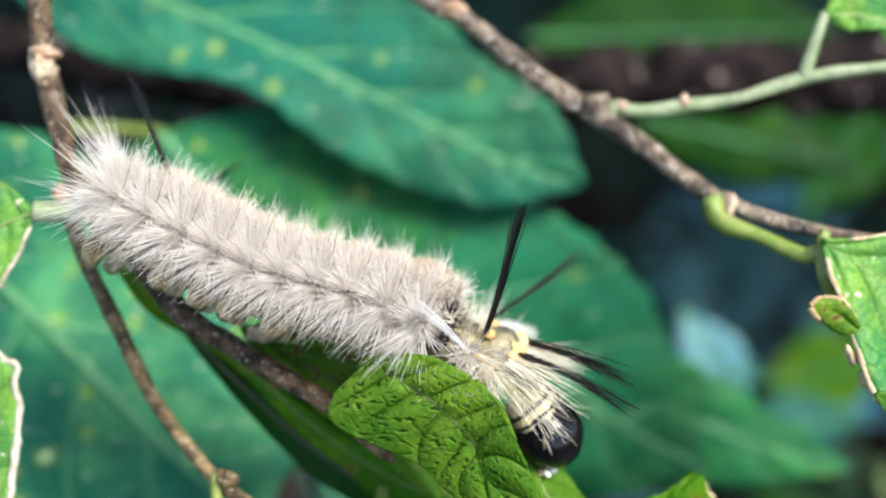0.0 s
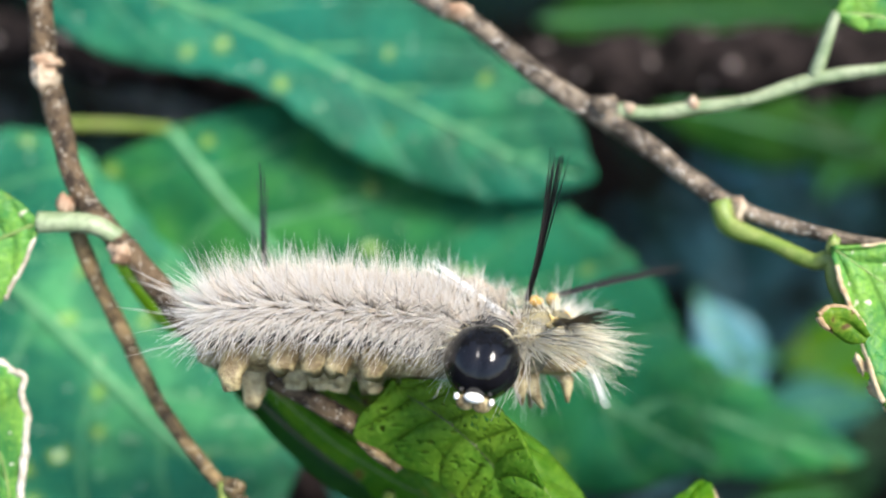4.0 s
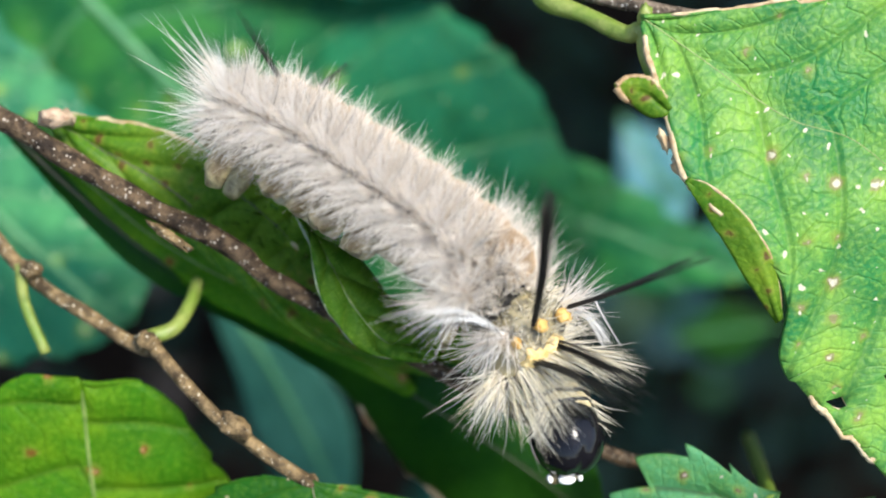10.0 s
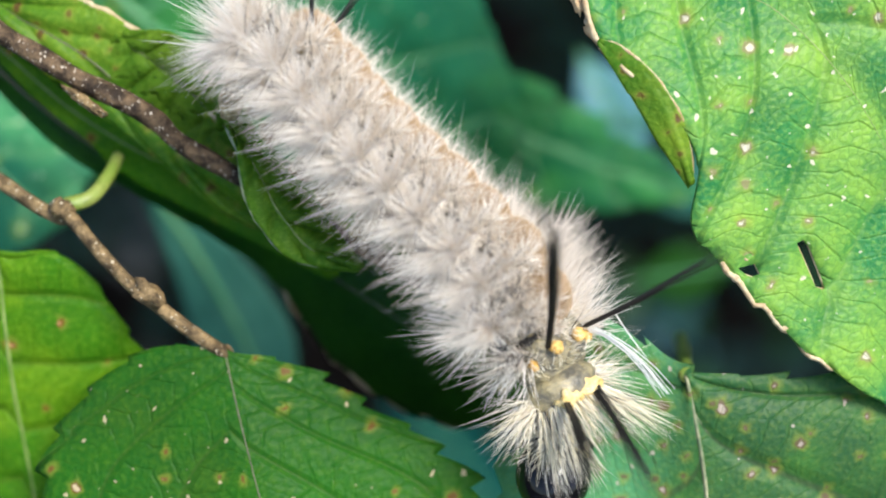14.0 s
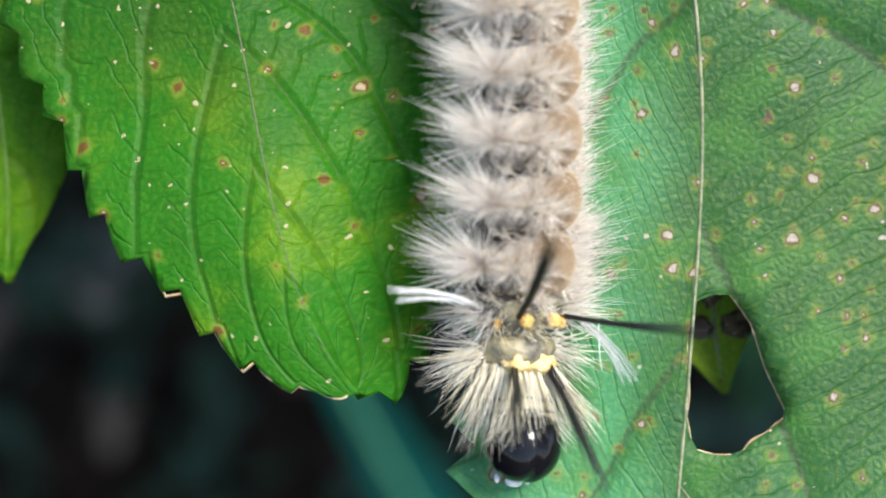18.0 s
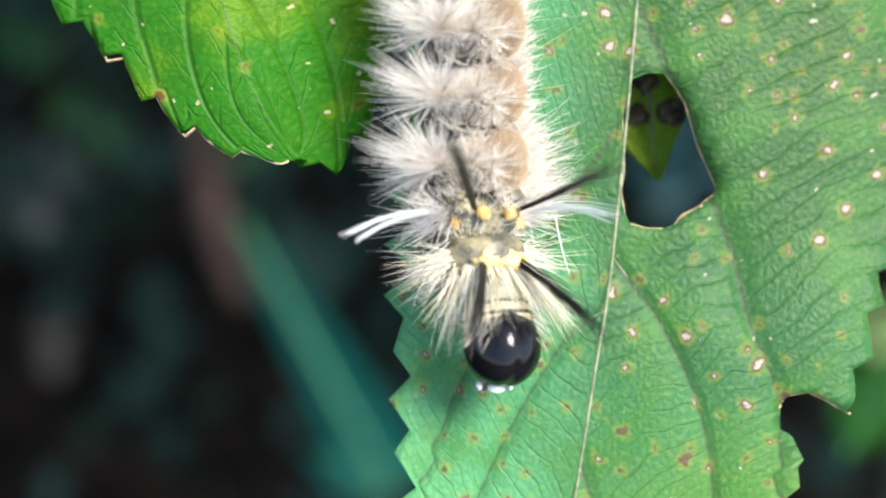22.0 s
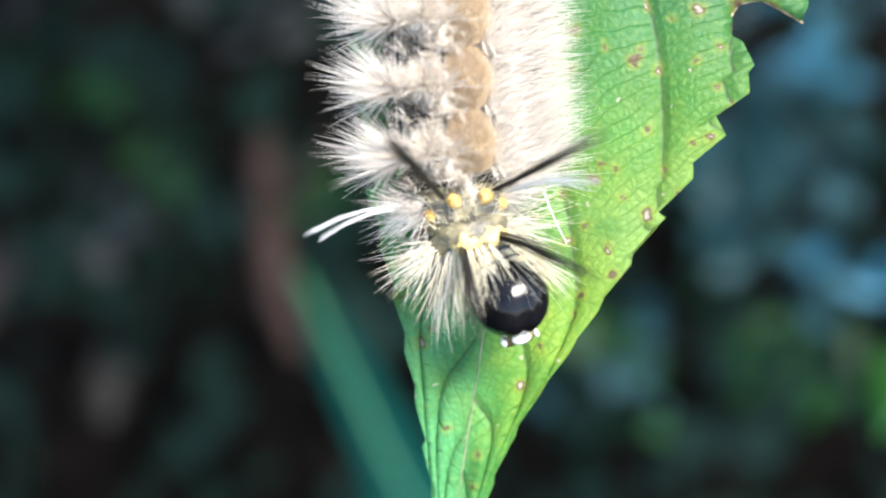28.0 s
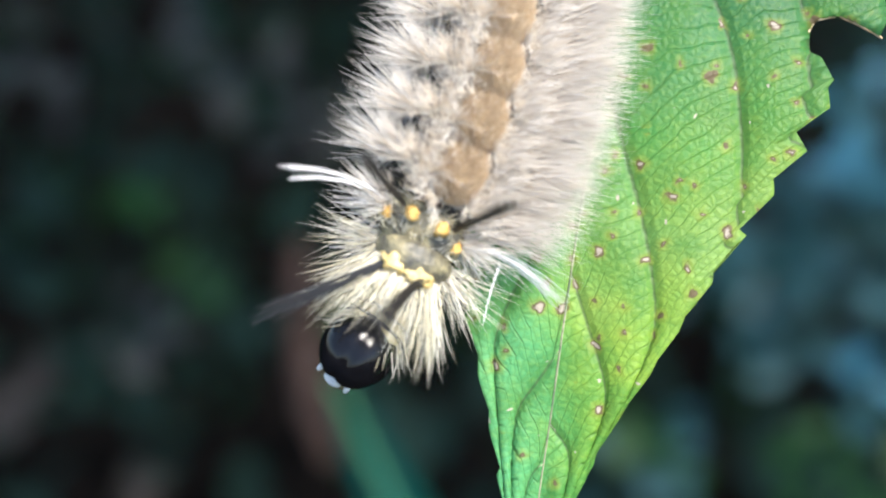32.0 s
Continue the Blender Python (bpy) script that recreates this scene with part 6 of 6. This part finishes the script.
crawl(12.0, (0.5, 0.65, 0.9), [(0.133, -0.613, 0.200), (0.455, -0.687, 0.250), (0.742, -0.940, 0.300), (1.030, -1.230, 0.350), (1.333, -1.516, 0.400), (1.663, -1.840, 0.450), (2.101, -2.110, 0.550)], (0.1, -0.75, 0.6), body=(0.75, 0.65, -0.05), pitch=15, shift=(0.101, 0.013, -0.008), ways=((-0.17, 0.44, 0.88), (0.74, -0.21, -0.64), (-0.34, 0.76, 0.56), (0.45, 0.62, 0.64), (-0.81, 0.04, 0.59), (0.6, 0.03, 0.8), (0.85, 0.03, 0.52), (0.81, 0.01, 0.58)))
crawl(13.0, (0.55, 0.6, 0.9), [(0.218, -0.666, 0.200), (0.460, -0.793, 0.250), (0.766, -1.087, 0.300), (1.126, -1.366, 0.350), (1.526, -1.600, 0.400), (1.952, -1.861, 0.450), (2.102, -2.257, 0.560)], (-0.1, -0.75, 0.6), body=(0.80, 0.60, 0.10), pitch=25, shift=(0.140, -0.029, -0.004), ways=((-0.15, 0.36, 0.92), (0.84, -0.02, -0.54), (-0.33, 0.9, 0.28), (0.47, 0.63, 0.62), (-0.99, 0.14, 0.05), (0.8, -0.15, 0.58), (0.39, -0.02, 0.92), (0.66, -0.31, 0.69)))
crawl(13.5, (0.55, 0.55, 0.95), [(0.384, -0.830, 0.200), (0.601, -0.908, 0.250), (0.853, -1.158, 0.300), (1.211, -1.437, 0.350), (1.635, -1.715, 0.400), (2.014, -2.122, 0.450), (2.116, -2.570, 0.550)], (-0.1, -0.75, 0.6), body=(0.85, 0.55, 0.15), pitch=20, shift=(0.057, 0.036, -0.009), ways=((), (0.35, 0.35, -0.87), (-0.16, 0.81, 0.56), (0.46, 0.74, 0.48), (-0.96, 0.29, 0.02), (0.9, -0.37, 0.22), (0.3, -0.08, 0.95), (0.55, -0.25, 0.8)))
crawl(15.5, (0.55, 0.25, 0.95), [(0.820, -0.339, 0.300), (1.100, -0.880, 0.300), (1.389, -1.429, 0.350), (1.704, -1.965, 0.410), (1.994, -2.508, 0.440), (2.081, -3.118, 0.450), (1.810, -3.439, 0.520)], (-0.5, -0.85, 0.2), body=(0.97, 0.3, 0.5), pitch=10, shift=(-0.009, -0.091, 0.009), ways=((), (), (0.03, 0.7, 0.71), (0.57, 0.1, 0.82), (-0.82, 0.57, -0), (0.69, -0.67, 0.28), (-0.55, -0.19, 0.81), (-0.33, -0.55, 0.77)))
crawl(16.0, (0.55, 0.2, 0.95), [(1.043, -0.637, 0.300), (1.256, -1.163, 0.300), (1.483, -1.695, 0.360), (1.755, -2.204, 0.410), (1.963, -2.738, 0.440), (2.025, -3.313, 0.450), (1.980, -3.735, 0.600)], (0.0, -0.85, 0.45), body=(1, 0.25, 0.5), pitch=15, shift=(-0.044, -0.084, 0.010), ways=((), (), (-0.09, 0.85, 0.52), (0.62, 0.46, 0.64), (-0.95, 0.3, 0.05), (0.83, -0.51, 0.25), (-0.26, -0.46, 0.85), (0.18, -0.41, 0.9)))
crawl(17.0, (0.5, 0.15, 0.95), [(1.131, -1.172, 0.300), (1.377, -1.682, 0.330), (1.625, -2.197, 0.390), (1.846, -2.717, 0.420), (1.950, -3.269, 0.450), (1.956, -3.839, 0.450), (1.857, -4.342, 0.540)], (-0.1, -0.9, 0.3), body=(1, 0.15, 0.55), pitch=0, shift=(-0.017, -0.023, 0.002), ways=((), (), (0.04, 0.57, 0.82), (0.53, 0.01, 0.85), (-0.86, 0.31, 0.4), (0.64, -0.74, 0.22), (-0.14, -0.43, 0.89), (0.12, -0.78, 0.61)))
crawl(18.0, (0.5, 0.1, 0.95), [(1.744, -1.482, 0.370), (1.821, -2.115, 0.390), (1.895, -2.753, 0.420), (1.953, -3.393, 0.450), (1.980, -4.034, 0.450), (1.989, -4.682, 0.450), (2.054, -5.144, 0.500)], (0.05, -0.9, 0.35), body=(0.95, 0.1, 0.6), pitch=-10, shift=(0.016, 0.033, -0.002), ways=((), (), (0.12, 0.44, 0.89), (0.65, 0.02, 0.76), (-0.78, 0.21, 0.59), (0.58, -0.5, 0.64), (-0.01, -0.32, 0.95), (0.43, -0.78, 0.45)))
crawl(19.0, (0.45, 0.1, 0.95), [(1.855, -2.219, 0.380), (1.904, -2.797, 0.400), (1.953, -3.375, 0.420), (1.988, -3.959, 0.440), (1.981, -4.548, 0.450), (1.892, -5.134, 0.450), (1.696, -5.549, 0.500)], (-0.4, -0.85, 0.3), body=(0.85, 0.1, 0.75), pitch=-10, shift=(0.010, 0.002, -0.000), ways=((), (), (0.06, 0.35, 0.93), (0.55, -0.2, 0.81), (-0.82, 0.4, 0.41), (0.72, -0.67, 0.16), (-0.44, -0.26, 0.86), (-0.06, -0.81, 0.58)))
crawl(20.0, (0.35, 0.1, 0.95), [(1.882, -2.637, 0.380), (1.941, -3.126, 0.400), (1.993, -3.622, 0.430), (1.972, -4.120, 0.450), (1.825, -4.575, 0.450), (1.478, -4.949, 0.450), (1.024, -5.117, 0.520)], (-0.85, -0.4, 0.1), body=(0.6, 0.15, 0.85), pitch=20, shift=(-0.015, -0.013, 0.001), ways=((), (), (-0.06, 0.62, 0.78), (0.3, 0.01, 0.95), (-0.56, 0.61, 0.57), (0.49, -0.86, 0.15), (-0.8, 0.32, 0.52), (-0.4, 0.02, 0.92)))
crawl(21.0, (0.4, 0.1, 0.95), [(1.877, -2.482, 0.380), (1.913, -2.997, 0.400), (1.949, -3.517, 0.420), (1.958, -4.044, 0.440), (1.927, -4.572, 0.450), (1.835, -5.096, 0.559), (1.655, -5.451, 0.836)], (-0.25, -0.65, 0.65), body=(0.75, 0.1, 0.8), pitch=25, shift=(-0.053, -0.064, 0.006), ways=((), (), (-0.2, 0.64, 0.74), (0.55, 0.34, 0.76), (-0.82, 0.28, 0.49), (0.89, -0.43, 0.17), (-0.65, 0.03, 0.76), (0.11, -0.37, 0.92)))
crawl(22.0, (0.48, 0.1, 0.95), [(1.853, -1.678, 0.350), (1.900, -2.397, 0.380), (1.948, -3.121, 0.400), (1.994, -3.860, 0.430), (2.046, -4.608, 0.450), (2.165, -5.342, 0.642), (2.275, -5.769, 0.804)], (0.15, -0.85, 0.4), body=(1.08, 0.10, 0.72), pitch=-5, shift=(-0.021, 0.027, -0.003), ways=((), (), (-0.16, 0.36, 0.92), (0.39, 0.29, 0.87), (-0.79, -0.16, 0.59), (0.8, 0.1, 0.59), (-0.1, -0.45, 0.89), (0.61, -0.42, 0.67)))
crawl(23.0, (0.45, 0.1, 0.95), [(1.889, -1.938, 0.350), (1.914, -2.645, 0.370), (1.939, -3.367, 0.400), (1.971, -4.100, 0.430), (2.017, -4.844, 0.466), (2.090, -5.580, 0.691), (2.087, -5.980, 0.783)], (0.0, -0.95, 0.1), body=(1.08, 0.10, 0.72), pitch=-15, shift=(0.038, 0.058, -0.006), ways=((), (), (0.06, 0.28, 0.96), (0.68, 0.09, 0.73), (-0.74, 0.03, 0.67), (0.59, 0.04, 0.81), (0.08, -0.79, 0.61), (0.51, -0.82, 0.24)))
crawl(24.0, (0.45, 0.1, 0.95), [(1.992, -2.387, 0.350), (2.019, -3.075, 0.380), (2.050, -3.774, 0.400), (2.079, -4.489, 0.430), (2.096, -5.215, 0.600), (2.100, -5.923, 0.764), (1.996, -6.288, 0.809)], (-0.2, -0.95, 0.1), body=(1.06, 0.10, 0.75), pitch=-25, shift=(-0.030, 0.045, -0.006), ways=((), (), (0.05, 0.09, 1), (0.7, -0.17, 0.7), (-0.65, 0.15, 0.74), (0.7, -0.18, 0.69), (-0.18, -0.88, 0.43), (0.09, -0.96, 0.28)))
crawl(24.5, (0.45, 0.1, 0.95), [(1.982, -2.637, 0.360), (2.009, -3.310, 0.380), (2.035, -4.001, 0.410), (2.061, -4.705, 0.440), (2.076, -5.416, 0.655), (2.085, -6.112, 0.783), (1.981, -6.480, 0.760)], (-0.2, -0.95, 0.1), body=(1.06, 0.10, 0.75), pitch=-10, shift=(-0.030, 0.045, -0.006), ways=((), (), (0.05, 0.09, 1), (0.7, -0.17, 0.7), (-0.65, 0.15, 0.74), (0.7, -0.18, 0.69), (-0.18, -0.88, 0.43), (0.09, -0.96, 0.28)))
crawl(26.5, (0.4, 0.1, 0.95), [(2.093, -3.526, 0.360), (2.104, -4.231, 0.380), (2.114, -4.957, 0.463), (2.120, -5.685, 0.695), (2.118, -6.381, 0.802), (2.145, -7.088, 0.810), (2.141, -7.548, 0.840)], (0.0, -0.9, 0.2), body=(0.93, 0.10, 0.80), pitch=-40, shift=(-0.039, 0.126, -0.013), ways=((), (), (-0.21, 0.13, 0.97), (0.22, 0.13, 0.97), (-0.88, -0.07, 0.47), (0.93, -0.3, 0.22), (-0.34, -0.58, 0.74), (0.11, -0.54, 0.83)))
crawl(27.0, (0.38, 0.1, 0.95), [(2.089, -3.763, 0.370), (2.122, -4.460, 0.390), (2.151, -5.191, 0.541), (2.175, -5.903, 0.735), (2.190, -6.583, 0.810), (2.206, -7.272, 0.810), (2.197, -7.706, 0.840)], (0.0, -0.9, 0.2), body=(0.83, 0.10, 0.85), pitch=-40, shift=(-0.045, 0.081, -0.007), ways=((), (), (-0.28, 0.03, 0.96), (0.17, 0.02, 0.98), (-0.89, 0.03, 0.46), (0.95, -0.24, 0.19), (-0.36, -0.9, 0.25), (0.1, -0.96, 0.27)))
crawl(28.0, (0.28, 0.1, 0.95), [(2.084, -4.162, 0.380), (2.139, -4.807, 0.402), (2.209, -5.510, 0.629), (2.272, -6.150, 0.767), (2.353, -6.752, 0.810), (2.504, -7.330, 0.810), (2.738, -7.613, 0.940)], (0.45, -0.75, 0.45), body=(0.45, 0.1, 0.95), pitch=20, shift=(-0.018, -0.010, 0.001), ways=((), (), (-0.22, 0.21, 0.95), (0.5, 0.29, 0.82), (-0.88, -0.3, 0.37), (0.78, 0.16, 0.6), (0.15, -0.52, 0.84), (0.66, -0.21, 0.72)))
crawl(29.0, (0.28, 0.1, 0.95), [(2.058, -4.197, 0.380), (2.125, -4.884, 0.426), (2.211, -5.618, 0.658), (2.292, -6.274, 0.786), (2.392, -6.879, 0.810), (2.552, -7.463, 0.810), (2.805, -7.909, 0.880)], (0.2, -0.85, 0.35), body=(0.45, 0.1, 0.95), pitch=20, shift=(0.017, 0.046, -0.000), ways=((), (), (-0.21, 0.25, 0.94), (0.55, 0.24, 0.8), (-0.83, -0.33, 0.44), (0.8, 0.12, 0.59), (0.2, -0.67, 0.71), (0.72, -0.45, 0.53)))
crawl(30.0, (0.28, 0.1, 0.95), [(2.031, -4.382, 0.390), (2.096, -5.023, 0.479), (2.173, -5.674, 0.668), (2.240, -6.264, 0.784), (2.292, -6.810, 0.810), (2.336, -7.343, 0.810), (2.302, -7.729, 1.020)], (-0.1, -0.65, 0.65), body=(0.45, 0.1, 0.95), pitch=30, shift=(-0.005, -0.033, -0.002), ways=((), (), (-0.23, 0.58, 0.78), (0.54, 0.27, 0.8), (-0.94, 0.04, 0.33), (0.95, -0.3, 0.11), (-0.31, -0.1, 0.94), (0.43, -0.4, 0.81)))
crawl(31.0, (0.22, 0.1, 0.95), [(2.043, -4.486, 0.390), (2.109, -5.110, 0.516), (2.172, -5.718, 0.686), (2.186, -6.271, 0.784), (2.131, -6.776, 0.810), (1.991, -7.260, 0.810), (1.724, -7.621, 1.000)], (-0.4, -0.55, 0.65), body=(0.3, 0.1, 0.95), pitch=30, shift=(0.039, -0.052, -0.007), ways=((), (), (-0.19, 0.65, 0.74), (0.49, 0.19, 0.85), (-0.89, 0.19, 0.42), (0.85, -0.53, -0.01), (-0.5, -0.07, 0.86), (-0.05, -0.33, 0.94)))
crawl(32.0, (0.2, 0.1, 0.95), [(2.056, -4.736, 0.390), (2.134, -5.378, 0.601), (2.196, -5.949, 0.731), (2.158, -6.473, 0.801), (2.051, -6.956, 0.810), (1.869, -7.411, 0.810), (1.630, -7.890, 0.720)], (-0.5, -0.75, 0.3), body=(0.2, 0.1, 0.95), pitch=20, shift=(-0.024, -0.001, 0.001), ways=((), (), (-0.1, 0.1, 0.99), (0.35, 0.08, 0.93), (-0.75, 0.13, 0.65), (0.91, -0.42, 0.01), (-0.86, -0.48, 0.2), (-0.18, -0.4, 0.9)))


def motions():
    """Keys the caterpillar along its way, and each ring of its body on it."""
    body_rows = []
    ring_rows = [[] for _ in RINGS]
    turn = STAGE.to_3x3()
    pencil_rows = [[] for _ in PENCILS]
    for t, back, body, points, face, pitch, neck, shift, ways in CRAWL:
        turns = {}
        line = [blend_curve(points[:6], i / 100) for i in range(101)]
        arcs = [0.0]
        for a, b in zip(line, line[1:]):
            arcs.append(arcs[-1] + (b - a).length)
        middle = Matrix.Translation(place(line[50]))
        body_rows.append((t, middle))
        undo = middle.inverted()
        for k, rows in enumerate(ring_rows):
            if k < 11:
                # the thorax keeps its length, the abdomen stretches
                off = 0.17 if k == 10 else 0.42 + (9 - k) * (0.97 * arcs[-1] - 0.42) / 9
                s = max(0.0, arcs[-1] - off)
                i = min(max(1, next(j for j in range(101) if arcs[j] >= s)), 99)
                spot = line[i - 1].lerp(line[i], (s - arcs[i - 1]) / max(1e-6, arcs[i] - arcs[i - 1]))
                way = line[min(100, i + 7)] - line[max(0, i - 7)]
            elif k == 11:
                bent = 0.35 if face and face[2] > 0.75 else (0.3 if 9.5 < t < 14 else 1.0)
                spot, way = points[5], bent * (points[6] - points[5]).normalized() + (line[100] - line[88]).normalized()
                if bent < 1:
                    way += Vector((0.9, -0.3, -0.3)) if bent == 0.35 else Vector((0.5, 0.15, 0.25))
            else:
                spot, way = points[6], Vector(face) if face else points[6] - points[5]
            rolled = back.lerp(body, min(1, max(0, (10.3 - k) / 2.5)))
            if k == 11 and neck:
                way, rolled = Vector(neck[0]), Vector(neck[1])
            m = (turn @ frame_of(way, rolled)).to_4x4()
            if k == 10:
                m = m @ Matrix.Rotation(radians(pitch * 0.5), 4, "X")
                spot = spot + shift
            turns[k] = m.to_3x3()
            m.translation = place(spot)
            rows.append((t, undo @ m))
        for i, (ob, k, seat, rest) in enumerate(PENCILS):
            swing = Matrix.Identity(3)
            if ways and ways[i]:
                swing = rest.rotation_difference(turns[k].transposed() @ (turn @ Vector(ways[i]))).to_matrix()
            m = swing.to_4x4()
            m.translation = seat
            pencil_rows[i].append((t, m))
    walk(CATERPILLAR, body_rows)
    # the leaf edge under the body sinks as the weight moves on
    seat = EDGE.location.copy()
    walk(EDGE, [(t, Matrix.Translation(seat + turn @ Vector(off) * 0.01)) for t, off in ((0, (0, 0, 0)), (8, (0, 0, 0)), (9, (0, 0, 0)), (10, (0, -0.05, 0)), (11, (0, -0.1, 0)), (12, (0.02, -0.17, 0)), (13.5, (0.06, -0.26, 0)), (32, (0.06, -0.26, 0)))])
    # the eaten leaf stands up before the head, then bends down under the weight
    seat = FLAP.location.copy()
    walk(FLAP, [(t, Matrix.Translation(seat + turn @ Vector(off) * 0.01)) for t, off in ((0, (-0.08, 0.02, 0.38)), (2.4, (-0.06, 0.02, 0.36)), (4.4, (0, -0.1, 0.02)), (7, (0, -0.1, 0)), (8.6, (0, -0.14, -0.3)), (32, (0, -0.14, -0.3)))])
    for ring, rows in zip(RINGS, ring_rows):
        walk(ring, rows)
    for (ob, *_), rows in zip(PENCILS, pencil_rows):
        walk(ob, rows)


motions()
